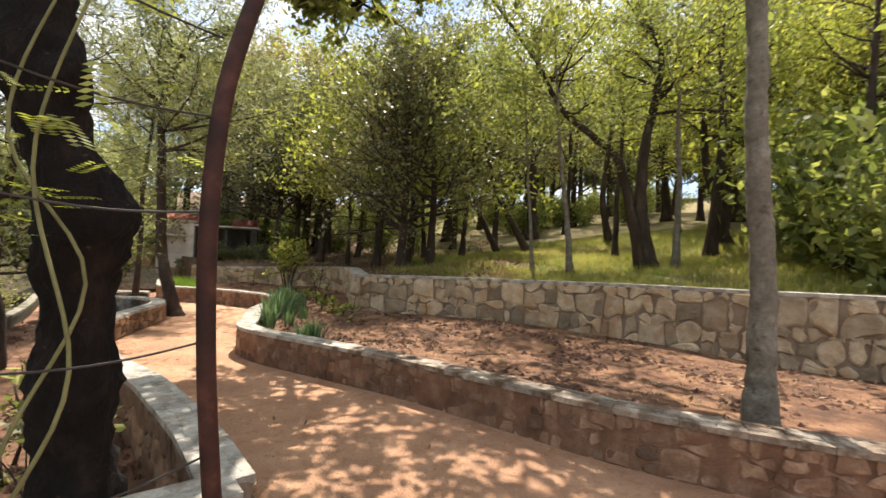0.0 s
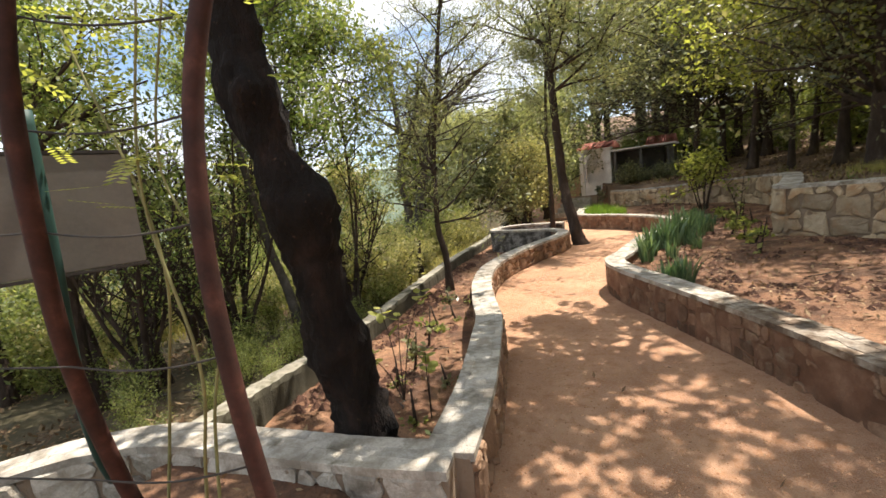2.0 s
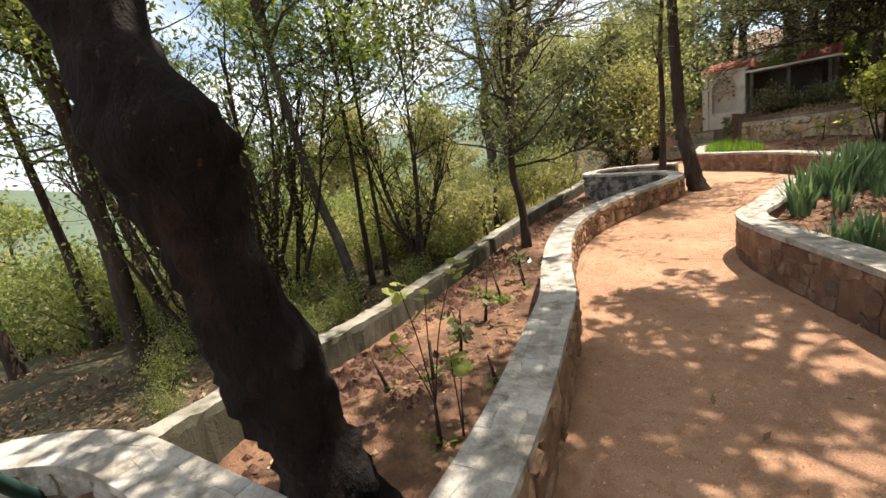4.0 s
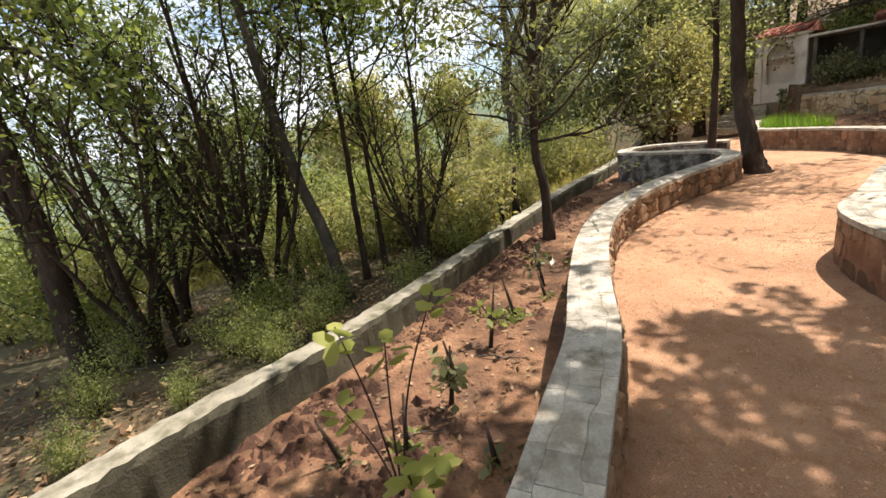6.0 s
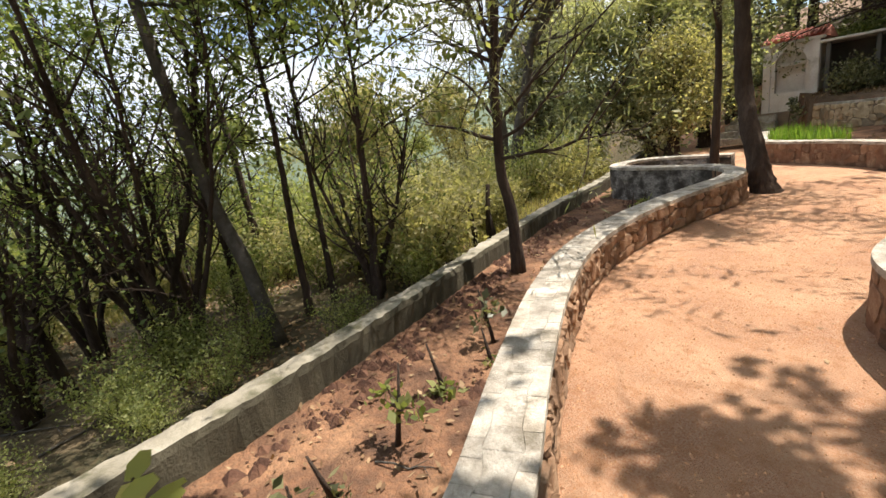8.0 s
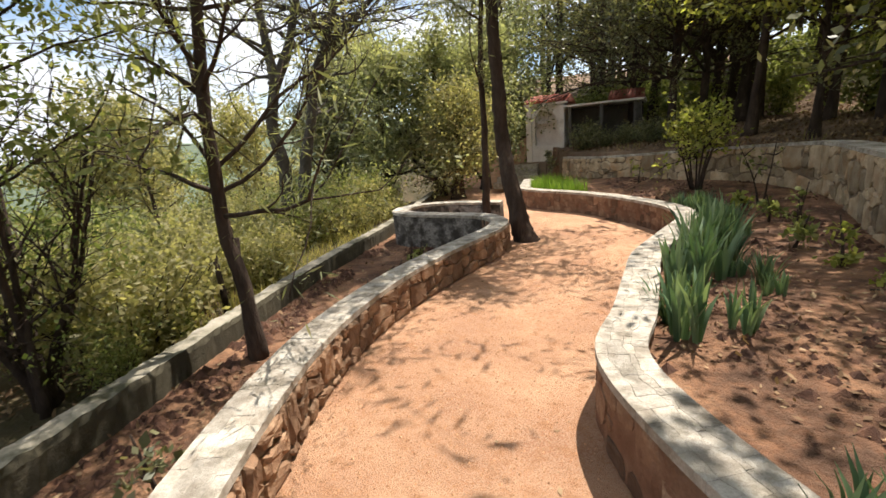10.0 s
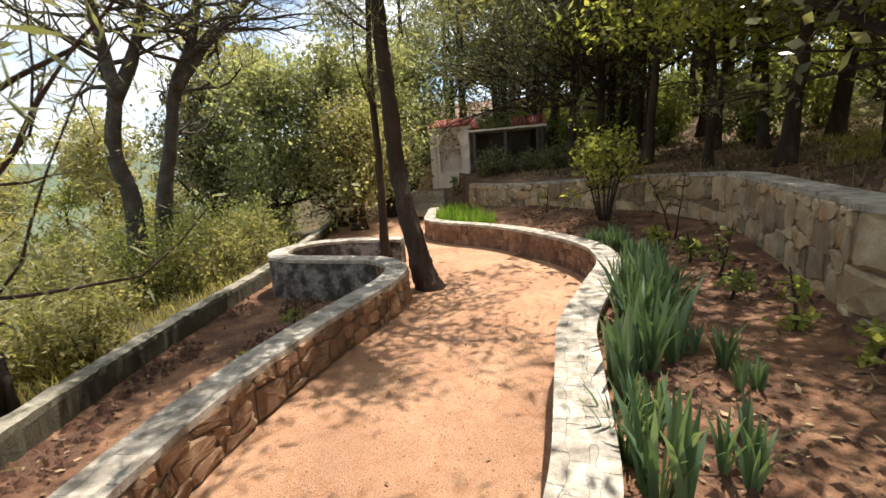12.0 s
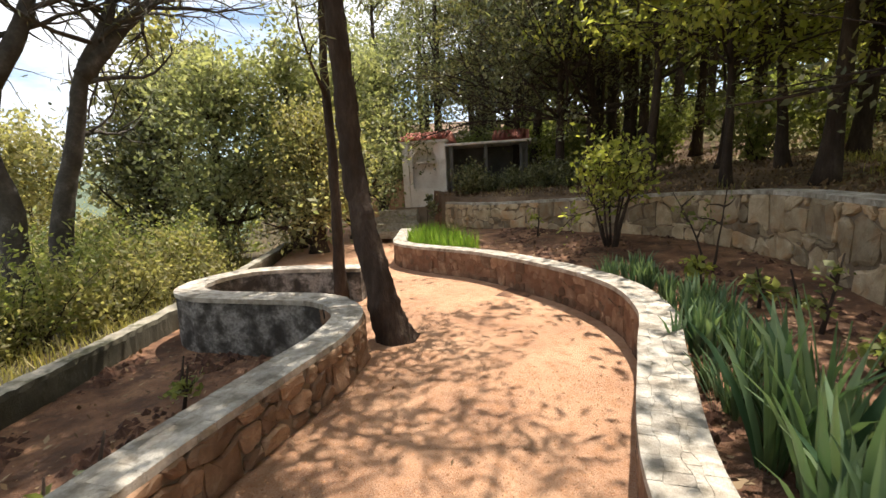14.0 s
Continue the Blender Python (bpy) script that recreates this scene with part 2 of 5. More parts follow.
M_GRAVEL = surface("gravel", [(0.3, (0.36, 0.17, 0.085)), (0.55, (0.53, 0.29, 0.15)), (0.75, (0.64, 0.45, 0.29))], 20, 80, (0.4, 0.28, 0.2), 0.4, 0.95, 0, 0, island=0.35)


# ---- mesh tools ----
def mesh_object(name, verts, faces, mat, parent=None, label="", smooth=False):
    me = bpy.data.meshes.new(name)
    me.from_pydata([tuple(v) for v in verts], [], faces)
    me.materials.append(mat)
    if smooth:
        me.polygons.foreach_set("use_smooth", [True] * len(me.polygons))
    me.update()
    ob = new(name, me)
    if parent:
        ob.parent = parent
    if label:
        tagged(ob, label)
    return ob


def part(name, bm, mat, parent, label=""):
    me = bpy.data.meshes.new(name)
    bm.to_mesh(me)
    bm.free()
    me.materials.append(mat)
    ob = new(name, me)
    ob.parent = parent
    if label:
        tagged(ob, label)
    return ob


def quads_object(name, q, mat, parent=None, label=""):
    """q: (n, k, 3) array: n separate faces of k corners."""
    n, k = q.shape[:2]
    me = bpy.data.meshes.new(name)
    me.vertices.add(n * k)
    me.vertices.foreach_set("co", q.reshape(-1).astype(np.float32))
    me.loops.add(n * k)
    me.loops.foreach_set("vertex_index", np.arange(n * k, dtype=np.int32))
    me.polygons.add(n)
    me.polygons.foreach_set("loop_start", np.arange(0, n * k, k, dtype=np.int32))
    me.update(calc_edges=True)
    me.materials.append(mat)
    ob = new(name, me)
    if parent:
        ob.parent = parent
    if label:
        tagged(ob, label)
    return ob


def unit(a):
    return a / np.maximum(np.linalg.norm(a, axis=-1, keepdims=True), 1e-9)


def leaves(centres, length, width, rnd, flat=0.5, along=None, along_w=0.0, ragged=0.35):
    """Leaf blades: four-cornered, folded at random about their stalks."""
    n = len(centres)
    d = unit(rnd.normal(size=(n, 3)) + (along * along_w if along is not None else 0))
    up = unit(rnd.normal(size=(n, 3)) * (1 - flat) + np.array([0, 0, 1.0]) * flat)
    side = unit(np.cross(d, up))
    s = (1 + ragged * rnd.normal(size=(n, 1))).clip(0.4, 1.8)
    ln, wd = d * length * s, side * width * 0.5 * s
    return np.stack([centres, centres + ln * 0.45 + wd, centres + ln, centres + ln * 0.45 - wd], 1)


def tubes(paths):
    """paths: list of (points, radii, sides). One joined set of tapered tubes."""
    vs, fs = [], []
    for pts, rad, k in paths:
        pts = np.asarray(pts, float)
        t = np.gradient(pts, axis=0)
        t = unit(t)
        ref = np.array([0.31, 0.95, 0.05]) if abs(t[0][2]) > 0.6 else np.array([0, 0, 1.0])
        a = unit(np.cross(t, ref))
        b = np.cross(t, a)
        ang = np.linspace(0, 2 * math.pi, k, endpoint=False)
        ring = a[:, None] * np.cos(ang)[None, :, None] + b[:, None] * np.sin(ang)[None, :, None]
        v = pts[:, None] + ring * np.asarray(rad)[:, None, None]
        o = sum(len(x) for x in vs)
        vs.append(v.reshape(-1, 3))
        m = len(pts)
        for i in range(m - 1):
            for j in range(k):
                j2 = (j + 1) % k
                fs.append((o + i * k + j, o + i * k + j2, o + (i + 1) * k + j2, o + (i + 1) * k + j))
        fs.append(tuple(o + (m - 1) * k + j for j in range(k)))
        fs.append(tuple(o + j for j in reversed(range(k))))
    return np.concatenate(vs), fs


def smooth_line(points, step=0.1):
    """A Catmull-Rom curve through the points, at even steps."""
    p = np.asarray(points, float)
    p = np.concatenate([[2 * p[0] - p[1]], p, [2 * p[-1] - p[-2]]])
    out = []
    for i in range(1, len(p) - 2):
        for u in np.linspace(0, 1, 24, endpoint=False):
            a, b, c, d = p[i - 1], p[i], p[i + 1], p[i + 2]
            out.append(0.5 * (2 * b + (c - a) * u + (2 * a - 5 * b + 4 * c - d) * u * u + (3 * b - a - 3 * c + d) * u ** 3))
    out.append(p[-2])
    out = np.array(out)
    s = np.concatenate([[0], np.cumsum(np.linalg.norm(np.diff(out, axis=0), axis=1))])
    k = max(2, int(s[-1] / step) + 1)
    g = np.linspace(0, s[-1], k)
    return np.stack([np.interp(g, s, out[:, j]) for j in range(out.shape[1])], 1)


# ---- plan ----
# low walls: centre lines (x, y, top height)
L_WALL = [(-1.12, 1.74, 0.36), (-1.6, 2.36, 0.36), (-2.24, 3.06, 0.36), (-2.62, 3.45, 0.36), (-3.2, 3.92, 0.36), (-3.95, 4.6, 0.36), (-4.62, 5.38, 0.35), (-5.12, 6.3, 0.35), (-5.42, 7.2, 0.36), (-5.6, 8.0, 0.37), (-5.74, 8.65, 0.38), (-5.98, 9.1, 0.4), (-6.45, 9.28, 0.42), (-7.1, 9.1, 0.43), (-7.75, 8.92, 0.44), (-8.2, 9.05, 0.44), (-8.45, 9.5, 0.44), (-8.35, 9.98, 0.44), (-7.9, 10.36, 0.43), (-7.15, 10.68, 0.42)]
R_WALL = [(6.2, 0.5, 0.42), (4.7, 1.3, 0.42), (3.4, 1.95, 0.42), (2.45, 2.3, 0.42), (1.68, 2.7, 0.42), (1.12, 3.06, 0.42), (0.48, 3.58, 0.42), (-0.55, 4.4, 0.42), (-1.65, 5.15, 0.42), (-2.4, 5.65, 0.42), (-2.85, 6.1, 0.42), (-3.03, 6.7, 0.42), (-3.28, 7.45, 0.42), (-3.48, 8.1, 0.42), (-3.6, 9.1, 0.42), (-3.72, 10.0, 0.42), (-4.15, 10.85, 0.42), (-5.1, 11.62, 0.42), (-6.2, 12.2, 0.42), (-7.4, 12.5, 0.42), (-8.1, 12.85, 0.42), (-8.6, 13.6, 0.44), (-9.2, 14.6, 0.46)]
RETAIN = [(9.0, 1.2, 1.25), (6.0, 4.0, 1.25), (4.3, 5.5, 1.22), (3.15, 6.65, 1.2), (1.75, 7.7, 1.16), (-0.2, 8.6, 1.13), (-1.4, 8.98, 1.1), (-1.72, 9.2, 1.1), (-1.78, 9.7, 1.1), (-2.12, 11.2, 1.12), (-2.52, 12.6, 1.15), (-3.2, 13.6, 1.13), (-4.5, 14.5, 1.07), (-6.1, 15.1, 1.0), (-7.7, 15.7, 0.94), (-9.3, 16.9, 0.92)]
KERB = [(-2.6, 0.7, 0.3), (-3.05, 1.08, 0.2), (-3.5, 1.6, 0.15), (-3.92, 2.25, 0.12), (-4.6, 3.2, 0.11), (-6.12, 5.15, 0.1), (-7.6, 7.15, 0.1), (-8.95, 9.25, 0.1), (-10.95, 11.9, 0.1), (-12.85, 14.3, 0.1)]
FRONT = [(-1.08, 1.74, 0.36), (-1.45, 1.46, 0.36), (-2.0, 1.1, 0.36), (-2.5, 0.76, 0.36), (-2.76, 0.42, 0.36), (-2.88, 0.0, 0.36), (-2.98, -1.4, 0.36)]
LINES = {k: smooth_line(v, 0.06) for k, v in (("L", L_WALL), ("R", R_WALL), ("W", RETAIN), ("K", KERB), ("F", FRONT))}


def side_of(line, x, y):
    """Signed distance to a line: positive on its left."""
    p = LINES[line][::3]
    d = (p[:, 0][:, None] - x) ** 2 + (p[:, 1][:, None] - y) ** 2
    i = d.argmin(0)
    t = np.gradient(p[:, :2], axis=0)[i]
    q = p[i]
    cr = t[:, 0] * (y - q[:, 1]) - t[:, 1] * (x - q[:, 0])
    return np.sign(cr) * np.sqrt(d[i, np.arange(len(x))])


def sm(a, b, v):
    u = np.clip((v - a) / (b - a), 0, 1)
    return u * u * (3 - 2 * u)


def wave(x, y, s, k):
    return np.sin(x * s + 1.3 * k) * np.cos(y * s * 0.9 + 2.1 * k) + 0.5 * np.sin(x * s * 2.3 + y * s * 1.7 + k)


def ground_height(x, y):
    x, y = np.atleast_1d(np.asarray(x, float)), np.atleast_1d(np.asarray(y, float))
    dr = -side_of("R", x, y)            # > 0: in the bed, right of the path
    dw = -side_of("W", x, y)            # > 0: on the hill side
    dk = side_of("K", x, y)             # > 0: on the valley side
    z = 0.012 * wave(x, y, 1.1, 1)
    bed = 0.26 + 0.02 * wave(x, y, 1.7, 2) + 0.012 * np.clip(y - 9, 0, 6)
    bed = bed + 0.10 * sm(0.9, 2.6, dr) * sm(5.0, 8.0, y)
    z = z + (bed - z) * sm(-0.05, 0.05, dr)
    dl = side_of("L", x, y)             # > 0: in the low bed, left of the path
    low = sm(-0.05, 0.05, dl) * (dk < 0.2) * (side_of("F", x, y) < 0) * np.where((y > 9.6) & (x > -8.5), 0.0, 1.0) * (x < -0.9)
    z = z + (-0.13 + 0.015 * wave(x, y, 2.3, 7) - z) * low
    dn = -side_of("F", x, y)           # camera side of the front wall: a filled bed
    fill = sm(-0.04, 0.04, -dn) * (1 - sm(0.9, 1.1, -dn)) * sm(1.5, 1.3, y) * sm(-0.95, -1.15, x)
    z = z + 0.24 * fill
    hill = 1.02 + 0.13 * np.clip(dw, 0, 40) + 0.07 * np.clip(dw - 6, 0, 40) + 0.05 * wave(x, y, 0.8, 3) * sm(0.3, 2, dw)
    z = np.where(dw > -0.1, z + (hill - z) * sm(-0.08, 0.08, dw), z)
    val = -0.22 - 0.09 * np.clip(dk, 0, 60) - 0.10 * np.clip(dk - 5, 0, 60) + 0.06 * wave(x, y, 0.7, 4)
    z = np.where((dk > -0.05) & (dw < 0) & (dr < 0), z + (val - z) * sm(-0.05, 0.06, dk), z)
    return z


def far_height(x, y, z):
    """Beyond the garden the slope levels out and wooded hills close the valley."""
    r = np.hypot(x + 4, y - 6)
    hills = 48 * np.exp(-((r - 620) / 260) ** 2) * (0.75 + 0.35 * np.sin(np.arctan2(y, x) * 5 + 1) + 0.2 * np.sin(np.arctan2(y, x) * 13)) - 9
    return z + (hills - z) * sm(45, 160, r)


rs0 = np.random.RandomState(3)


def make_ground():
    near_x, near_y = np.arange(-15, 8.01, 0.1), np.arange(-3, 18.01, 0.1)
    out = np.array([0.4, 1, 2, 3.5, 5.5, 8, 12, 17, 24, 34, 48, 70, 100, 150, 220, 320, 440, 560, 680, 820, 1000, 1500, 2500, 4000])
    gx = np.concatenate([-15 - out[::-1], near_x, 8 + out])
    gy = np.concatenate([-3 - out[::-1], near_y, 18 + out])
    X, Y = np.meshgrid(gx, gy)
    x, y = X.ravel(), Y.ravel()
    z = far_height(x, y, ground_height(x, y))
    nx, ny = len(gx), len(gy)
    idx = np.arange(nx * ny).reshape(ny, nx)
    f = np.stack([idx[:-1, :-1], idx[:-1, 1:], idx[1:, 1:], idx[1:, :-1]], -1).reshape(-1, 4)
    me = bpy.data.meshes.new("ground")
    me.from_pydata(np.stack([x, y, z], 1).tolist(), [], f.tolist())
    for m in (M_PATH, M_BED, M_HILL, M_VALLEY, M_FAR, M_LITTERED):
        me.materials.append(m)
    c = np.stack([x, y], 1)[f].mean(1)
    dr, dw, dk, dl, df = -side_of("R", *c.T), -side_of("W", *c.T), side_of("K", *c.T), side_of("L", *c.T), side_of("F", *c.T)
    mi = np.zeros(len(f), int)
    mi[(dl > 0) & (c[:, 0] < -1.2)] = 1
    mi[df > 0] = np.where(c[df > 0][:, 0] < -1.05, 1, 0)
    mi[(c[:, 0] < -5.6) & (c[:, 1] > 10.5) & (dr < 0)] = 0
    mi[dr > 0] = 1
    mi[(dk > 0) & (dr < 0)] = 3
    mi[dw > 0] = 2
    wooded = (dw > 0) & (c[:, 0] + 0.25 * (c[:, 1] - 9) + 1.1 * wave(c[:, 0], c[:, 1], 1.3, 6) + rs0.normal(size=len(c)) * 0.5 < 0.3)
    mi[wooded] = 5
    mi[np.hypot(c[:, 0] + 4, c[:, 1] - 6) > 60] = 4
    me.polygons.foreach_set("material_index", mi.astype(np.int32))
    me.polygons.foreach_set("use_smooth", [True] * len(f))
    me.update()
    ob = new("ground", me)
    return tagged(ob, "red earth path with soil beds, grassy slope and wooded hills", "ground", kind="structure")


ground = make_ground()


def gz(x, y):
    return float(ground_height(x, y)[0])


# ---- walls ----
def frame_along(line, s):
    """Point, left normal and top height at length s along a line."""
    p = line
    d = np.concatenate([[0], np.cumsum(np.linalg.norm(np.diff(p[:, :2], axis=0), axis=1))])
    q = np.array([np.interp(s, d, p[:, j]) for j in range(3)])
    e = np.array([np.interp(s + 0.04, d, p[:, j]) - np.interp(s - 0.04, d, p[:, j]) for j in range(2)])
    e = e / max(np.linalg.norm(e), 1e-9)
    return q, np.array([-e[1], e[0]]), d[-1]


def wall_core(name, line, half, z0, top_drop, mat, label, rnd, category="wall"):
    """A wall swept along its line, with rounded shoulders and an uneven face."""
    prof = [(-half, 0), (-half, 0.5), (-half, 0.93), (-half * 0.86, 1.0), (0, 1.012), (half * 0.86, 1.0), (half, 0.93), (half, 0.5), (half, 0)]
    p = line
    t = np.gradient(p[:, :2], axis=0)
    t = unit(t)
    nrm = np.stack([-t[:, 1], t[:, 0]], 1)
    vs, fs, k = [], [], len(prof)
    for i in range(len(p)):
        for u, v in prof:
            j = rnd.normal() * 0.006
            w = u + j
            vs.append((p[i, 0] + nrm[i, 0] * w, p[i, 1] + nrm[i, 1] * w, z0 + (p[i, 2] - top_drop - z0) * v + rnd.normal() * 0.004 * (v > 0)))
    for i in range(len(p) - 1):
        for j in range(k - 1):
            fs.append((i * k + j, i * k + j + 1, (i + 1) * k + j + 1, (i + 1) * k + j))
    fs.append(tuple(range(k)))
    fs.append(tuple((len(p) - 1) * k + j for j in reversed(range(k))))
    me_ob = mesh_object(name, vs, fs, mat)
    bm = bmesh.new()
    bm.from_mesh(me_ob.data)
    bmesh.ops.recalc_face_normals(bm, faces=bm.faces)
    bm.to_mesh(me_ob.data)
    bm.free()
    return tagged(me_ob, label, category, kind="structure")


rs = np.random.RandomState(5)
CUT = int(np.argmin(np.hypot(LINES["L"][:, 0] + 6.3, LINES["L"][:, 1] - 9.25)))
LINES["LW"], LINES["B"] = LINES["L"][:CUT + 1], LINES["L"][CUT - 1:]
wall_left = wall_core("wall_left", LINES["LW"], 0.115, -0.4, 0.03, M_MORTAR, "low rubble wall with pale flat coping beside the path", rs)
basin = wall_core("basin", LINES["B"], 0.13, -0.4, 0.03, M_BASIN, "curved grey rendered basin wall, stained and weathered", rs, "basin")
wall_right = wall_core("wall_right", LINES["R"], 0.115, -0.2, 0.03, M_MUD, "low red rubble wall with pale coping holding the bed", rs)
wall_retaining = wall_core("wall_retaining", LINES["W"], 0.15, -0.1, 0.04, M_MORTAR, "retaining wall of large pale field stones below the slope", rs)
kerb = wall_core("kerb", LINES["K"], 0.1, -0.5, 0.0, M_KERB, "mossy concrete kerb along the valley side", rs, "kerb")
# all but the top faces take the darker concrete, painted with shade and moss
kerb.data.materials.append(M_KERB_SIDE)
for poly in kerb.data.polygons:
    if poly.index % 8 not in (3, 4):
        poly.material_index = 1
wall_front = wall_core("wall_front", LINES["F"], 0.115, -0.2, 0.03, M_MORTAR, "low pale stone wall round the tree bed", rs)


# ---- trees ----
def limb(start, direction, length, r0, r1, rnd, wander=0.12, lift=0.0, n=7):
    pts, d = [np.array(start, float)], unit(np.array(direction, float))
    for _ in range(n):
        d = unit(d + rnd.normal(size=3) * wander + np.array([0, 0, lift]))
        pts.append(pts[-1] + d * length / n)
    return np.array(pts), np.linspace(r0, r1, n + 1)


def tree(name, trunk_pts, r0, r1, rnd, bark, leaf, label, category="tree", limbs=9, limb_len=1.6, limb_from=0.45, twigs=5, leaf_n=9000, leaf_len=0.07, leaf_w=0.035, spread=0.28, lift=0.04, flat=0.45, rise=0.5, stems=(), pull=(0, 0, 0), gnarl=0.0, bulges=(), clumps=0, crown_low=-9.0, group=""):
    """A tapered trunk through trunk_pts (base first), with limbs, twigs and a crown of single leaves."""
    base = np.array(trunk_pts[0], float)
    root = new(name)
    root.location = base
    reach = np.array(pull, float)
    paths, tips = [], []
    for stem in (trunk_pts, *stems):
        tp = np.array(stem, float) - base
        line = smooth_line(tp, 0.04 if gnarl else 0.18) if len(tp) > 2 else np.linspace(tp[0], tp[1], 8)
        line = line + np.cumsum(rnd.normal(size=line.shape) * (0.002 if gnarl else 0.006), 0) * (np.arange(len(line))[:, None] > 0)
        u = np.linspace(0, 1, len(line))
        k = 1.0 if stem is trunk_pts else 0.7
        rad = (r0 + (r1 - r0) * u ** 0.8) * k * (1 + 0.5 * np.exp(-u * len(line) * (0.12 if gnarl else 0.5)) * (stem is trunk_pts)) * (1 + rnd.normal(size=len(line)) * 0.03)
        paths.append((line, rad, 32 if gnarl else 12))
        total = np.linalg.norm(line[-1] - line[0])
        for _ in range(limbs):
            a = limb_from + (1 - limb_from) * rnd.rand() ** 0.8
            i = min(len(line) - 2, int(a * (len(line) - 1)))
            az = rnd.rand() * 2 * math.pi
            d = np.array([math.cos(az), math.sin(az), rise + 0.3 * rnd.normal()]) + reach
            L = limb_len * (0.55 + 0.6 * rnd.rand()) * (1.15 - 0.55 * a)
            lr = max(0.012, rad[i] * 0.45)
            lp, lrad = limb(line[i], d, L, lr, lr * 0.25, rnd, 0.16, lift)
            paths.append((lp, lrad, 6))
            for _ in range(twigs):
                j = rnd.randint(2, len(lp))
                tp2, tr = limb(lp[j], unit(lp[j] - lp[j - 1]) + rnd.normal(size=3) * 0.6, L * 0.45 * (0.5 + rnd.rand()), lrad[j] * 0.6, 0.003, rnd, 0.2, lift, 5)
                paths.append((tp2, tr, 4))
                tips.append(tp2)
            tips.append(lp[3:])
    v, f = tubes(paths)
    if gnarl:
        k = len(paths[0][0]) * 32
        axis = np.repeat(paths[0][0], 32, 0)
        for i in range(k):
            p = Vector(v[i] * np.array([1, 1, 0.55]))
            g = 0.55 * noise.noise(p * 5) + 0.35 * noise.noise(p * 16) + 0.25 * noise.noise(p * 42)
            v[i] += (v[i] - axis[i]) * g * gnarl
        for c, rr_, amt in bulges:
            c = np.array(c) - base
            dd = np.linalg.norm(v[:k] - c, axis=1)
            v[:k] += (v[:k] - axis) * (amt * np.exp(-(dd / rr_) ** 2))[:, None]
    mesh_object("trunk", v, f, bark, root, smooth=True)
    if leaf_n:
        pool = np.concatenate(tips)
        pool = pool[pool[:, 2] + base[2] > crown_low]
        along = pool[rnd.randint(0, len(pool), leaf_n)]
        if clumps:
            along = pool[rnd.randint(0, len(pool), clumps)][rnd.randint(0, clumps, leaf_n)]
        c = along + rnd.normal(size=(leaf_n, 3)) * spread * np.array([1, 1, 0.8])
        quads_object("crown", leaves(c, leaf_len, leaf_w, rnd, flat), leaf, root)
    return tagged(root, label, category, group)


def stand(x, y, *rest):
    """Trunk points from offsets (dx, dy, height) over the ground at (x, y)."""
    z = gz(x, y) - 0.05
    return [(x, y, z)] + [(x + a, y + b, z + c) for a, b, c in rest]


R = np.random.RandomState
# the burnt-black leaning tree in the front bed, with its knots;
# its unseen upper trunk and crown are bent out to dapple the path
lean_pts = [(-1.82, 1.72, -0.18), (-1.76, 1.62, 0.3), (-1.7, 1.52, 0.8), (-1.66, 1.42, 1.3), (-1.64, 1.34, 1.7), (-1.7, 1.27, 2.1), (-1.76, 1.22, 2.5), (-1.7, 1.3, 3.1), (-1.6, 2.0, 4.1), (-1.2, 3.6, 5.0), (-1.22, 5.7, 5.7), (-1.8, 7.9, 6.1)]
tree("leaning_tree", lean_pts, 0.15, 0.05, R(1), M_BARK_BLACK, M_LEAF, "thick black-barked tree leaning over the front bed", limbs=64, limb_len=2.3, limb_from=0.5, twigs=6, leaf_n=7600, leaf_len=0.13, leaf_w=0.085, rise=0.3, spread=0.09, pull=(-0.02, 0.2, 0), gnarl=0.6, clumps=430, crown_low=3.6,
     bulges=[((-1.52, 1.45, 1.62), 0.17, 0.75), ((-1.56, 1.2, 2.15), 0.13, 0.4), ((-1.82, 1.2, 2.05), 0.14, 0.5), ((-1.85, 1.2, 2.6), 0.12, 0.4), ((-1.56, 1.52, 0.9), 0.2, 0.15)])
# path trees
tree("pine_tree", [(-5.85, 9.6, -0.05), (-5.98, 9.56, 0.5), (-6.26, 9.68, 1.4), (-6.36, 9.72, 2.3), (-6.42, 9.75, 3.5), (-6.7, 10.2, 5.4), (-6.3, 10.8, 7.0)], 0.135, 0.05, R(2), M_BARK, M_LEAF_GREY, "dark-barked pine leaning on the red earth path", limbs=30, limb_len=3.3, limb_from=0.5, twigs=8, leaf_n=17000, leaf_len=0.13, leaf_w=0.03, lift=-0.02, spread=0.14, pull=(0.55, 0.3, 0), gnarl=0.28)
tree("slim_tree", [(-7.3, 10.4, -0.05), (-7.25, 10.4, 1.5), (-7.2, 10.4, 3.0), (-7.1, 10.5, 5.2)], 0.075, 0.03, R(3), M_BARK, M_LEAF_GREY, "slim dark-barked tree beside the stone basin", limbs=16, limb_len=1.9, limb_from=0.5, leaf_n=8000, leaf_len=0.13, leaf_w=0.014, spread=0.16)
# tree in the right bed; its unseen crown is drawn out to shade path and wall
tree("grey_tree", stand(2.55, 3.05, (0, 0, 1.2), (-0.06, 0, 2.4), (-0.1, 0.05, 3.8), (-0.25, 0.3, 5.0), (-1.1, 1.8, 5.9), (-2.2, 3.4, 6.5)), 0.105, 0.04, R(4), M_BARK_GREY, M_LEAF, "grey lichen-spotted tree standing in the bed", limbs=52, limb_len=4.4, limb_from=0.46, leaf_n=6800, leaf_len=0.13, leaf_w=0.085, pull=(-0.2, 0.4, 0), spread=0.09, clumps=360, crown_low=3.6, gnarl=0.16)
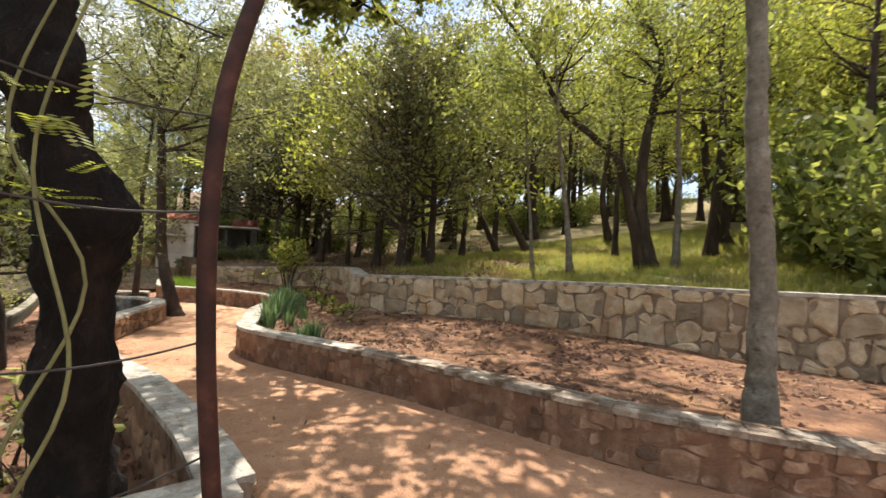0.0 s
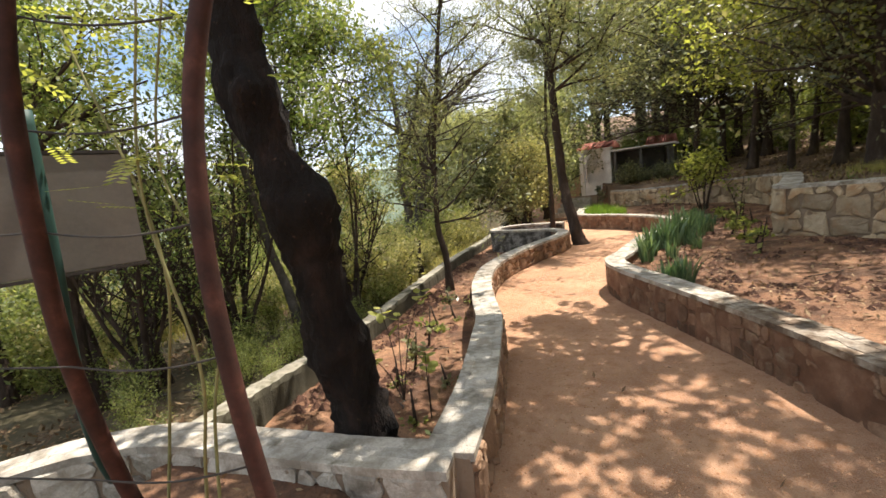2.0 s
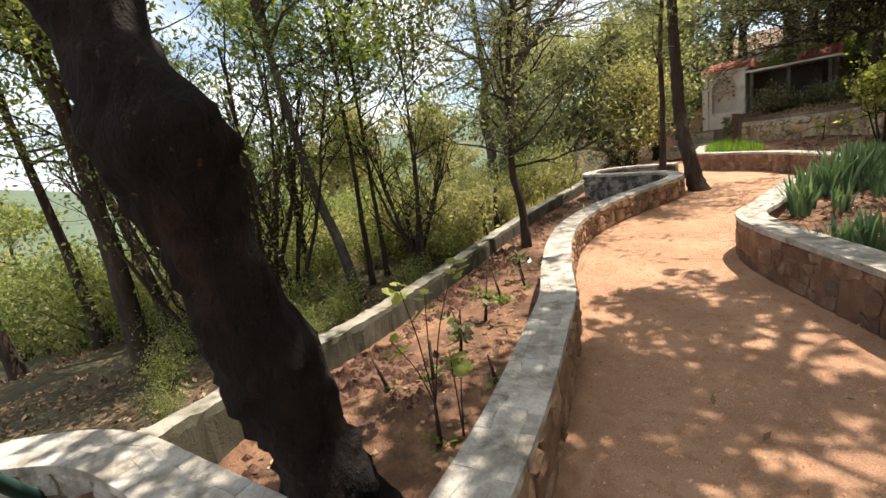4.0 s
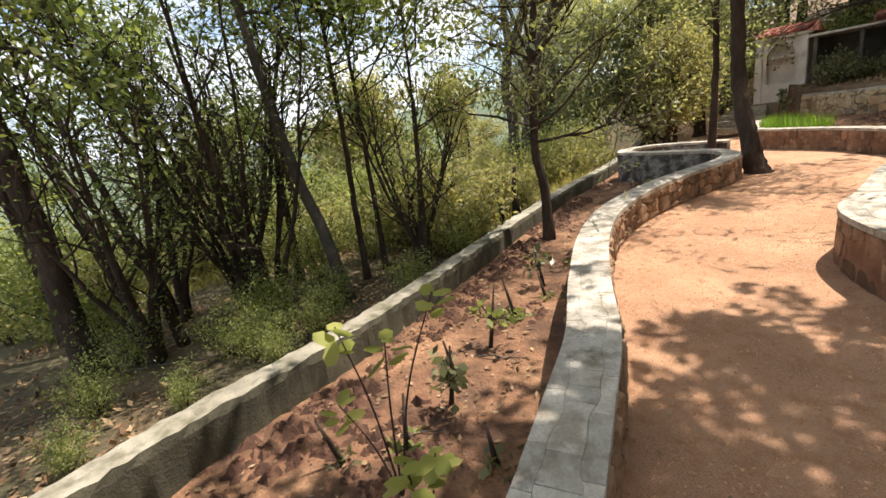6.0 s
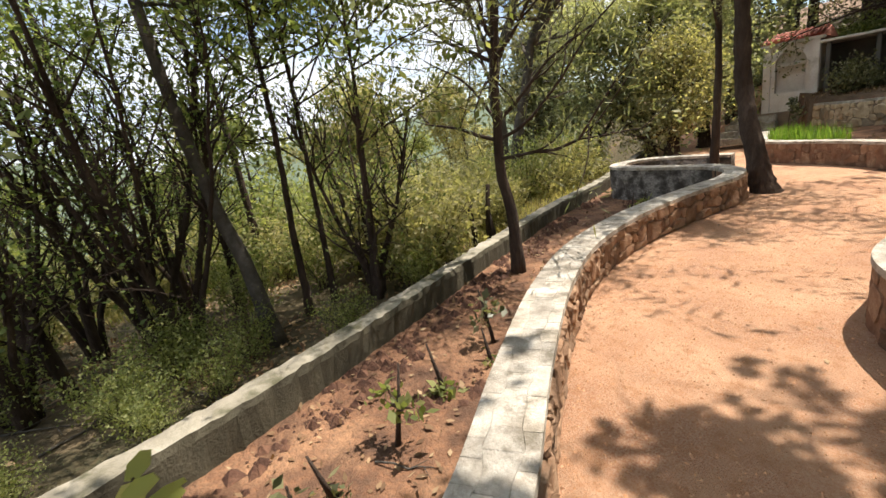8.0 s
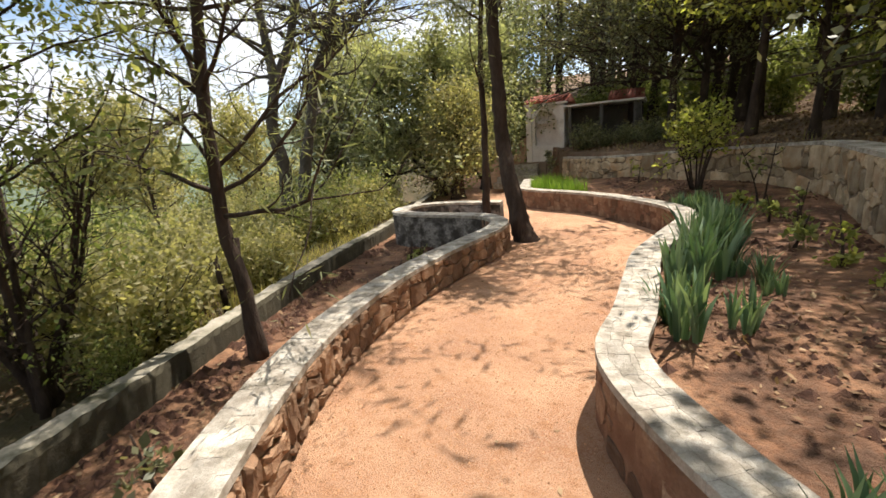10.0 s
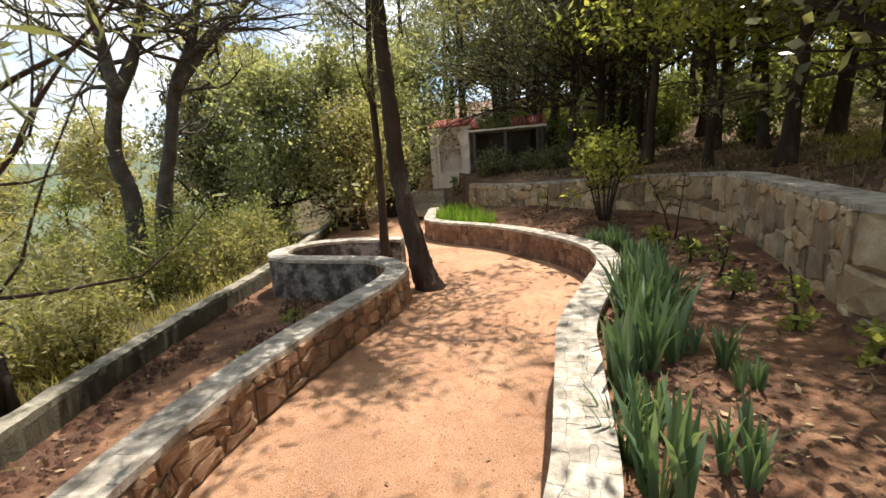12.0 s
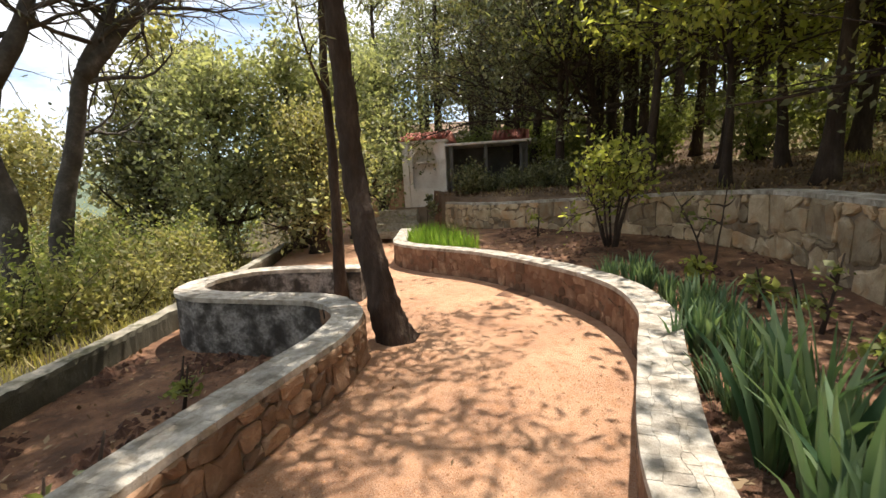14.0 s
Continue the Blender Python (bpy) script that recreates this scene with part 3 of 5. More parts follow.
# slope trees
SLOPE = [
    (4.9, 9.6, [(-0.2, 0, 1.15), (-0.2, 0, 2.6), (0.12, 0.1, 4.1), (0.2, 0.1, 5.2), (-0.4, 0.2, 6.6)], 0.18, M_BARK, M_LEAF_YELLOW),
    (4.75, 9.6, [(-0.25, 0, 1.1), (-0.6, 0, 2.5), (-1.2, 0.1, 3.1), (-2.0, 0.2, 3.8), (-2.7, 0.1, 4.9), (-3.7, -0.2, 6.0)], 0.14, M_BARK, M_LEAF_YELLOW),
    (5.3, 9.2, [(0, 0, 1.6), (0, 0.1, 3.2), (-0.1, 0.1, 6.0)], 0.085, M_BARK_GREY, M_LEAF),
    (2.95, 9.3, [(-0.1, 0, 1.2), (-0.3, 0, 2.6), (-0.5, 0.1, 5.6)], 0.075, M_BARK_GREY, M_LEAF),
    (2.25, 9.9, [(-0.1, 0, 1.2), (-0.2, 0, 2.4), (-0.3, 0.1, 5.2)], 0.05, M_BARK_GREY, M_LEAF),
    (8.8, 12.6, [(-0.3, 0, 1.2), (-0.7, 0, 2.6), (-0.9, 0.1, 6.2)], 0.17, M_BARK, M_LEAF_YELLOW),
    (3.2, 14.5, [(-0.7, 0, 1.2), (-1.3, 0, 2.4), (-2.0, 0.1, 5.2)], 0.14, M_BARK, M_LEAF),
    (2.3, 15.5, [(-0.6, 0, 1.2), (-1.0, 0, 2.4), (-1.2, 0.1, 5.6)], 0.12, M_BARK, M_LEAF),
    (6.2, 15.0, [(-0.3, 0, 1.5), (-0.2, 0, 3.0), (0.2, 0.1, 6.4)], 0.14, M_BARK, M_LEAF),
    (7.6, 7.6, [(0.2, 0, 1.5), (0.5, 0, 3.0), (0.8, 0.1, 6.0)], 0.14, M_BARK, M_LEAF_YELLOW),
    (5.2, 12.2, [(0.1, 0, 2), (0.2, 0, 4.0), (0.2, 0.1, 6.4)], 0.09, M_BARK, M_LEAF),
]
for i, (x, y, pts, r, bark, leaf) in enumerate(SLOPE):
    tree("slope_tree", stand(x, y, *pts), r, r * 0.25, R(20 + i), bark, leaf, "dark-limbed tree with light spring leaves on the grassy slope" if bark == M_BARK else "slim grey-barked tree with light leaves above the wall", limbs=16, limb_len=2.8, limb_from=0.5, leaf_n=4600, leaf_len=0.085, leaf_w=0.042, spread=0.17, clumps=380, group="slope trees")
# dark evergreens behind the retaining wall
for i, (x, y, h) in enumerate([(-0.95, 11.2, 5.2), (-0.2, 11.8, 5.6), (-6.7, 18.2, 6.5), (-6.0, 18.6, 6.0), (-8.3, 19.4, 6.5)]):
    tree("evergreen_tree", stand(x, y, (0.05, 0, h * 0.35), (0.0, 0.1, h * 0.7), (0.1, 0.1, h)), 0.13, 0.03, R(50 + i), M_BARK, M_LEAF_DARK, "dense dark evergreen tree behind the wall", limbs=48, limb_len=3.5, limb_from=0.22, leaf_n=13500, leaf_len=0.09, leaf_w=0.045, spread=0.2, clumps=620, pull=(-0.35, -0.25, 0), group="evergreens")


# woodland: a few kinds, each grown once and set out again and again
def woodland(kinds, spots, rnd):
    for i, (x, y) in enumerate(spots):
        src = kinds[rnd.randint(len(kinds))]
        s = 0.85 + 0.4 * rnd.rand()
        copy_thing(src, pose(x, y, gz(x, y) - 0.05, 0, 0, rnd.rand() * 360) @ Matrix.Scale(s, 4))


def forest_tree(x, y, h, r, leaf, label, seed, low=0.3, n=5200, size=0.135, limbs=24, group="woodland"):
    return tree("woodland_tree", stand(x, y, (0.15, 0.05, h * 0.35), (0.05, 0.1, h * 0.7), (0.2, 0.1, h)), r, r * 0.2, R(seed), M_BARK, leaf, label, limbs=limbs, limb_len=2.9, limb_from=low, twigs=4, leaf_n=n, leaf_len=size, leaf_w=size * 0.5, spread=0.26, clumps=300, group=group)


DARK_KINDS = [
    forest_tree(-5.2, 19.4, 8.0, 0.2, M_LEAF_OLIVE, "olive-brown woodland tree with a thin crown", 61, 0.3, 3000),
    forest_tree(-3.6, 21.0, 8.5, 0.15, M_LEAF_YELLOW, "tall woodland tree with a sunlit light green crown", 62, 0.4, 3000),
    forest_tree(-1.0, 17.2, 8.0, 0.15, M_LEAF, "woodland tree with a dark trunk and lit green crown", 63, 0.4, 3000),
    forest_tree(0.8, 19.5, 8.5, 0.14, M_LEAF, "tall woodland tree with an open green crown", 64, 0.45, 3000),
    forest_tree(-8.4, 21.4, 8.5, 0.2, M_LEAF_GREY, "grey-green woodland tree behind the house", 65, 0.2),
]
rr = R(66)
spots = []
while len(spots) < 46:
    x, y = -13 + 27 * rr.rand(), 15 + 22 * rr.rand()
    d = -side_of("W", np.array([x]), np.array([y]))[0]
    if d < 3.6 or (x > -0.2 and y < 17.5) or (-13 < x < -6 and y < 21.5) or min([math.hypot(x - a, y - b) for a, b in spots] + [9]) < 1.45:
        continue
    spots.append((x, y))
SHADE_KINDS = [
    forest_tree(-2.4, 19.2, 8.0, 0.17, M_LEAF_DARK, "dark-leaved woodland tree in deep shade", 69, 0.25, 6000),
    forest_tree(-6.2, 20.6, 8.0, 0.18, M_LEAF_DARK, "dense dark woodland tree behind the wall", 70, 0.2, 6500),
]
woodland(DARK_KINDS, [p for i, p in enumerate(spots) if i % 3 or p[0] > -5], rr)
woodland(SHADE_KINDS, [p for i, p in enumerate(spots) if not (i % 3 or p[0] > -5)], rr)
YELLOW = forest_tree(-3.1, 17.0, 5.6, 0.1, M_LEAF_YELLOW, "young woodland tree with bright yellow-green leaves", 67, 0.3, 5000, 0.12)
woodland([YELLOW], [(-2.2, 16.2), (-0.4, 16.0), (0.9, 15.2), (-3.1, 15.0), (-2.0, 14.2), (-0.9, 13.4), (-4.4, 16.4), (11.5, 11.0), (12.0, 14.5), (9.5, 16.5)], rr)
BROWN = forest_tree(-6.2, 22.5, 9.0, 0.2, M_LEAF_BROWN, "tall half-dry brown-leaved woodland tree", 68, 0.3, 5000, 0.15)
woodland([BROWN], [(-9.8, 24.0)], rr)
woodland([DARK_KINDS[0], DARK_KINDS[4]], [(-13.4, 23.4), (-15.0, 25.0), (-12.4, 25.6), (-16.6, 27.4), (-14.0, 28.2), (-11.2, 27.0), (-17.6, 24.6)], rr)
woodland(DARK_KINDS, [(12 + 16 * rr.rand(), 9 + 22 * rr.rand()) for _ in range(26)], rr)
woodland([DARK_KINDS[0], DARK_KINDS[1]], [(10.4, 6.2), (11.8, 8.4), (12.6, 5.0), (14.0, 9.5), (9.2, 4.4)], rr)

# valley side
tree("thin_pine", [(-5.62, 5.3, -0.2), (-5.6, 5.28, 0.5), (-5.68, 5.25, 1.1), (-5.6, 5.3, 2.4), (-5.5, 5.5, 3.9), (-5.4, 5.8, 5.6)], 0.06, 0.025, R(80), M_BARK, M_LEAF_GREY, "thin crooked pine growing at the kerb", limbs=48, limb_len=1.9, limb_from=0.24, twigs=6, leaf_n=17000, leaf_len=0.085, leaf_w=0.010, spread=0.12, pull=(-0.1, 0, 0))
VALLEY = [(-6.1, 0.15, 0.13, 6.5, -0.1, -0.05), (-6.7, 3.12, 0.045, 5.6, 0.0, 0.0), (-6.95, 3.45, 0.04, 5.5, 0.1, 0.0), (-6.5, 3.92, 0.03, 4.6, 0.1, 0.1), (-7.35, 0.3, 0.08, 6.0, -0.5, -1.0), (-8.4, -0.9, 0.09, 6.0, 0.2, -0.2), (-9.0, -2.2, 0.1, 6.4, 0.3, -0.3), (-9.8, 2.6, 0.08, 6.0, 0.1, -0.2), (-11.0, 0.4, 0.1, 6.8, 0.2, -0.3), (-6.2, -1.6, 0.09, 6.0, -0.3, -0.3), (-7.4, -3.0, 0.1, 6.0, 0.2, -0.3), (-6.25, 0.95, 0.05, 5.2, -0.7, -1.0), (-7.6, 2.3, 0.05, 5.6, 0.1, 0.2)]
for i, (x, y, r, h, kx, ky) in enumerate(VALLEY):
    tree("valley_tree", stand(x, y, (kx * 0.3, ky * 0.3, h * 0.33), (kx * 0.8, ky * 0.8, h * 0.66), (kx, ky, h)), r, r * 0.25, R(90 + i), M_BARK, M_LEAF_VALLEY if i % 3 else M_LEAF, "dark-stemmed tree with fresh leaves on the valley side", limbs=20, limb_len=1.9, limb_from=0.4, twigs=6, leaf_n=6000, leaf_len=0.066, leaf_w=0.033, spread=0.15, clumps=330, pull=(0.35, 0.3, 0), group="valley trees")
tree("leaning_grey_tree", stand(-6.1, 2.75, (-0.05, -0.12, 0.9), (-0.12, -0.3, 1.8), (-0.15, -0.42, 2.8), (-0.2, -0.5, 4.2), (-0.1, -0.4, 6.2)), 0.075, 0.03, R(104), M_BARK_BARE, M_LEAF_VALLEY, "grey-barked slim tree leaning on the valley side", limbs=26, limb_len=2.6, limb_from=0.52, twigs=6, leaf_n=11000, leaf_len=0.066, leaf_w=0.033, spread=0.15, clumps=300, pull=(0.45, 0.3, 0), group="valley trees")
# vase-shaped shrubs: several dark stems that fork low and fan out
for i, (x, y, q, n) in enumerate([(-6.6, 1.65, 1.15, 9), (-6.45, 1.95, 1.0, 7), (-7.5, 0.75, 1.0, 8), (-8.6, 1.6, 1.05, 8), (-6.75, 3.95, 0.75, 7), (-5.95, 0.75, 0.8, 6)]):
    rr = R(110 + i)
    b = np.array([x, y, gz(x, y) - 0.05])
    stems = [[tuple(b + (0.07 * math.cos(a), 0.07 * math.sin(a), 0)), tuple(b + (0.16 * q * math.cos(a), 0.16 * q * math.sin(a), 0.55 * q)), tuple(b + (0.5 * q * math.cos(a), 0.5 * q * math.sin(a), 1.4 * q)), tuple(b + (0.95 * q * math.cos(a), 0.95 * q * math.sin(a), 2.9 * q))] for a in np.arange(n) * 6.283 / n + rr.normal(size=n) * 0.25]
    tree("many_stemmed_shrub", stems[0], 0.055, 0.012, rr, M_BARK, M_LEAF_VALLEY, "many-stemmed dark shrub with sparse fresh leaves", "shrub", limbs=8, limb_len=1.2, limb_from=0.25, twigs=5, leaf_n=2400, leaf_len=0.046, leaf_w=0.022, spread=0.15, clumps=360, stems=stems[1:], rise=1.3, group="valley shrubs")


def bare_tree(main, arm, r, seed, label):
    base = gz(main[0][0], main[0][1]) - 0.1
    main = [(main[0][0], main[0][1], base)] + main
    return tree("bare_tree", main, r, 0.05, R(seed), M_BARK_BARE, M_LEAF_GREY, label, limbs=20, limb_len=2.6, limb_from=0.42, twigs=10, leaf_n=1900, leaf_len=0.1, leaf_w=0.014, rise=0.2, stems=[arm], spread=0.12, group="bare trees")


bare_tree([(-11.95, 8.7, 0.6), (-11.94, 8.74, 1.4), (-11.99, 8.62, 2.2), (-11.93, 8.78, 3.2), (-11.95, 8.75, 4.1), (-12.0, 8.7, 5.4), (-12.1, 8.6, 6.8)], [(-11.93, 8.78, 3.1), (-11.79, 9.1, 3.77), (-11.68, 9.4, 4.7), (-11.6, 9.6, 6.0)], 0.2, 130, "tall nearly bare grey tree on the valley side")
bare_tree([(-12.34, 9.39, 0.6), (-12.27, 9.55, 1.5), (-12.17, 9.77, 2.4), (-12.08, 9.98, 3.45), (-11.88, 10.36, 4.4), (-11.75, 10.6, 5.6), (-11.7, 10.6, 6.8)], [(-12.1, 9.95, 3.4), (-11.75, 10.59, 4.3), (-11.33, 11.28, 5.1), (-10.84, 11.94, 5.9)], 0.19, 131, "forked nearly bare grey tree on the valley side")
for i, (x, y, h, leaf, size) in enumerate([(-14.6, 13.6, 5.0, M_LEAF_OAK, 0.12), (-13.0, 14.8, 4.8, M_LEAF_OAK, 0.12), (-17.0, 13.0, 5.0, M_LEAF_DARK, 0.12), (-12.8, 17.0, 5.0, M_LEAF_OAK, 0.11), (-14.5, 20.5, 6.2, M_LEAF_OAK, 0.15), (-11.6, 14.2, 3.2, M_LEAF_BUSH, 0.08)]):
    tree("oak_tree", stand(x, y, (0.1, 0, h * 0.35), (0.0, 0.1, h * 0.7), (0.1, 0.1, h)), 0.18, 0.04, R(140 + i), M_BARK, leaf, "round grey-green oak on the valley side" if leaf != M_LEAF_DARK else "dark round oak on the valley side", limbs=40, limb_len=h * 0.42, limb_from=0.06, leaf_n=15000, leaf_len=size, leaf_w=size * 0.55, spread=0.3, group="oaks")


def bush(x, y, w, h, rnd, leaf, label, n=2400, size=0.065, group="valley scrub"):
    """Many thin stems from one foot and a loose cloud of leaves."""
    root = new("bush")
    root.location = (x, y, gz(x, y))
    paths, pool = [], []
    for _ in range(14):
        a, q = rnd.rand() * 6.283, rnd.rand() ** 0.5
        p, rad = limb((0.05 * math.cos(a), 0.05 * math.sin(a), -0.05), (q * w * math.cos(a) / h, q * w * math.sin(a) / h, 1), h * (0.7 + 0.4 * rnd.rand()), 0.012, 0.003, rnd, 0.12, 0, 6)
        paths.append((p, rad, 4))
        pool.append(p[2:])
    v, f = tubes(paths)
    mesh_object("branchwork", v, f, M_BARK, root)
    pool = np.concatenate(pool)
    c = pool[rnd.randint(0, len(pool), n)] + rnd.normal(size=(n, 3)) * 0.16 * np.array([w, w, h * 0.8])
    c[:, 2] = np.abs(c[:, 2])
    quads_object("foliage", leaves(c, size, size * 0.5, rnd, 0.4), leaf, root)
    return tagged(root, label, "bush", group)


protos = [bush(-8.3, 5.4, 0.7, 1.1, R(160), M_LEAF_BUSH, "yellow-green scrub bush below the kerb"), bush(-9.2, 6.6, 0.8, 0.9, R(161), M_LEAF_BUSH, "yellow-green scrub bush below the kerb"), bush(-10.6, 8.4, 0.8, 1.4, R(162), M_LEAF, "fresh green scrub bush below the kerb")]
rr = R(163)
placed = 0
while placed < 105:
    t = 0.12 + 0.88 * rr.rand()
    k = LINES["K"][int(t * (len(LINES["K"]) - 1))]
    d = 0.8 + 13 * rr.rand() ** 1.5
    x, y = k[0] - 0.8 * d + rr.normal() * 0.5, k[1] - 0.6 * d + rr.normal() * 0.5
    if side_of("K", np.array([x]), np.array([y]))[0] < 0.75 or math.hypot(x + 6.0, y - 1.4) < 2.6 or math.hypot(x + 7.2, y - 5.7) < 1.0:
        continue
    s = 0.7 + 0.55 * rr.rand() + 0.03 * d
    copy_thing(protos[rr.randint(3)], pose(x, y, gz(x, y), 0, 0, rr.rand() * 360) @ Matrix.Scale(s, 4))
    placed += 1
for x, y, q in ((-4.9, 1.9, 0.3), (-5.3, 2.3, 0.34), (-4.6, 1.2, 0.26), (-5.5, 1.5, 0.4), (-5.0, 0.5, 0.36), (-4.2, 0.6, 0.24), (-5.9, 1.9, 0.42), (-6.3, 1.9, 0.5), (-7.1, 2.6, 0.6), (-5.9, 2.5, 0.4), (-8.0, 2.2, 0.7), (-7.6, 3.4, 0.6), (-6.4, 4.4, 0.45), (-8.4, 4.0, 0.8), (-6.0, 0.6, 0.5), (-7.9, -0.2, 0.7), (-5.2, 1.7, 0.35), (-5.6, 3.4, 0.35), (-6.9, 5.0, 0.5)):
    copy_thing(protos[2], pose(x, y, gz(x, y), 0, 0, x * 91) @ Matrix.Scale(q, 4))
far_kind = forest_tree(-24.0, 2.0, 6.0, 0.14, M_LEAF, "round tree far down the valley", 170, 0.15, 4000, 0.2, group="valley woodland")
far_kind2 = forest_tree(-28.0, 8.0, 6.5, 0.14, M_LEAF_BUSH, "round tree far down the valley", 171, 0.15, 4000, 0.2, group="valley woodland")
spots = []
while len(spots) < 32:
    a, d = radians(118 + 100 * rr.rand()), 17 + 40 * rr.rand()
    x, y = -3 + d * math.cos(a), 4 + d * math.sin(a)
    if side_of("W", np.array([x]), np.array([y]))[0] > 3:
        spots.append((x, y))
woodland([far_kind, far_kind2], spots, rr)

# the light green shrub and the saplings in the right bed
rr = R(180)
b = np.array([-4.58, 13.3, gz(-4.58, 13.3) - 0.03])
stems = [[tuple(b + (0.06 * math.cos(a), 0.06 * math.sin(a), 0)), tuple(b + (0.2 * math.cos(a), 0.2 * math.sin(a), 0.6)), tuple(b + (0.42 * math.cos(a), 0.42 * math.sin(a), 1.35))] for a in np.arange(0, 6.28, 0.9)]
tree("yellow_green_shrub", stems[0], 0.03, 0.01, rr, M_BARK, M_LEAF_YELLOW, "small many-stemmed shrub with yellow-green leaves in the bed", "shrub", limbs=7, limb_len=0.75, limb_from=0.5, twigs=5, leaf_n=1700, leaf_len=0.085, leaf_w=0.045, spread=0.11, clumps=260, stems=stems[1:], rise=0.5)


def sapling(x, y, h, lean, seed, n=40, leaf=None, size=0.06, label="thin sapling with few leaves in the bed", az=0.0):
    b = np.array([x, y, gz(x, y) - 0.03])
    top = b + np.array([lean * math.cos(az), lean * math.sin(az), h])
    return tree("sapling", [tuple(b), tuple((b + top) / 2 + np.array([lean * 0.1, 0, 0.02])), tuple(top)], 0.012, 0.005, R(seed), M_BARK, leaf or M_LEAF, label, "sapling", limbs=4, limb_len=h * 0.32, limb_from=0.45, twigs=2, leaf_n=n, leaf_len=size, leaf_w=size * 0.6, spread=0.04, group="saplings")


sapling(-3.3, 12.0, 0.95, 0.1, 181, 26)
sapling(-3.36, 12.05, 0.9, 0.45, 182, 26, az=2.5)
sapling(-6.0, 14.2, 0.55, 0.05, 183, 60, M_LEAF_YELLOW)
sapling(-2.7, 10.2, 0.6, 0.1, 184, 50)
sapling(-1.6, 7.6, 0.5, 0.1, 185, 40)
for i, (x, y, h) in enumerate([(-2.6, 9.5, 0.4), (-2.2, 8.9, 0.45), (-3.0, 10.7, 0.38), (-1.9, 8.4, 0.35), (-2.7, 10.9, 0.3), (-3.4, 11.4, 0.35)]):
    sapling(x, y, h, 0.1, 220 + i, 110, M_LEAF_YELLOW if i % 2 else M_LEAF, 0.07, "low leafy green plant in the wall bed", i * 2.1)
for i, (x, y, h) in enumerate([(-3.15, 2.85, 0.42), (-3.6, 3.35, 0.5), (-2.9, 2.5, 0.3), (-4.3, 4.3, 0.45), (-4.9, 5.3, 0.4), (-5.6, 6.4, 0.45), (-6.2, 7.3, 0.35), (-2.25, 2.25, 0.3), (-1.75, 2.15, 0.25), (-3.4, 3.0, 0.3), (-6.6, 8.0, 0.4), (-7.0, 8.2, 0.3), (-2.6, 2.85, 0.22), (-3.9, 3.75, 0.35), (-4.6, 4.9, 0.3), (-5.2, 5.9, 0.32), (-5.9, 7.0, 0.38), (-4.05, 4.15, 0.24), (-3.0, 2.2, 0.3), (-5.5, 6.9, 0.25)]):
    sapling(x, y, h, 0.08, 190 + i, 70, M_LEAF if i % 3 else M_LEAF_DARK, 0.055, "small leafy seedling in the soil bed", i * 1.3)

UNDER = bush(-2.4, 18.0, 1.2, 1.6, R(172), M_LEAF, "green undergrowth bush among the woodland trunks", 2200, 0.12, "undergrowth")
DARK_BUSH = bush(-9.0, 17.5, 0.7, 0.9, R(176), M_LEAF_DARK, "dark evergreen bush against the house wing", 3000, 0.07, "house shrubs")
for x, y, q in ((-8.4, 17.6, 0.5), (-7.9, 17.8, 0.7), (-7.2, 17.5, 0.6), (-6.6, 17.0, 0.8), (-6.0, 16.7, 0.7)):
    copy_thing(DARK_BUSH, pose(x, y, gz(x, y), 0, 0, x * 91) @ Matrix.Scale(q, 4))
sapling(-10.05, 16.75, 1.3, 0.1, 186, 260, M_LEAF_DARK, 0.08, "small dark-leaved tree before the house niche")
spots = []
rr = R(173)
while len(spots) < 40:
    x, y = -13 + 28 * rr.rand(), 17 + 16 * rr.rand()
    if (x > -0.5 and y < 20) or (-12.6 < x < -7 and y < 20.5) or -side_of("W", np.array([x]), np.array([y]))[0] < 4:
        continue
    spots.append((x, y))
spots += [(-13.2, 21.0), (-12.2, 22.0), (-11.2, 21.2), (-10.2, 22.2), (-9.3, 21.0), (-8.3, 22.3), (-7.4, 21.2), (-9.0, 23.5), (-11.8, 23.6), (-6.6, 20.4)]
woodland([UNDER], spots, rr)
BACK = forest_tree(2.0, 40.0, 9.0, 0.2, M_LEAF_DARK, "distant woodland tree on the ridge", 174, 0.06, 2600, 0.42, 22, "ridge woodland")
BACK2 = forest_tree(6.0, 41.0, 9.0, 0.2, M_LEAF, "distant woodland tree on the ridge", 175, 0.06, 2600, 0.42, 22, "ridge woodland")
woodland([BACK, BACK, BACK2], [(-18 + 1.25 * i + rr.normal() * 0.7, 38 + 7 * rr.rand() - 0.12 * abs(i - 20)) for i in range(44)], rr)

for x, y, q in ((7.4, 6.6, 1.9), (8.3, 7.6, 2.1), (9.3, 6.4, 2.2), (8.9, 9.2, 2.0), (10.6, 8.2, 2.3), (6.9, 5.9, 1.3)):
    copy_thing(UNDER, pose(x, y, gz(x, y), 0, 0, x * 77) @ Matrix.Scale(q, 4))
woodland([YELLOW, DARK_KINDS[2]], [(9.8, 12.8), (11.0, 16.0), (13.5, 12.5), (7.4, 11.2), (13.0, 18.5), (10.0, 20.0), (15.5, 15.0)], rr)


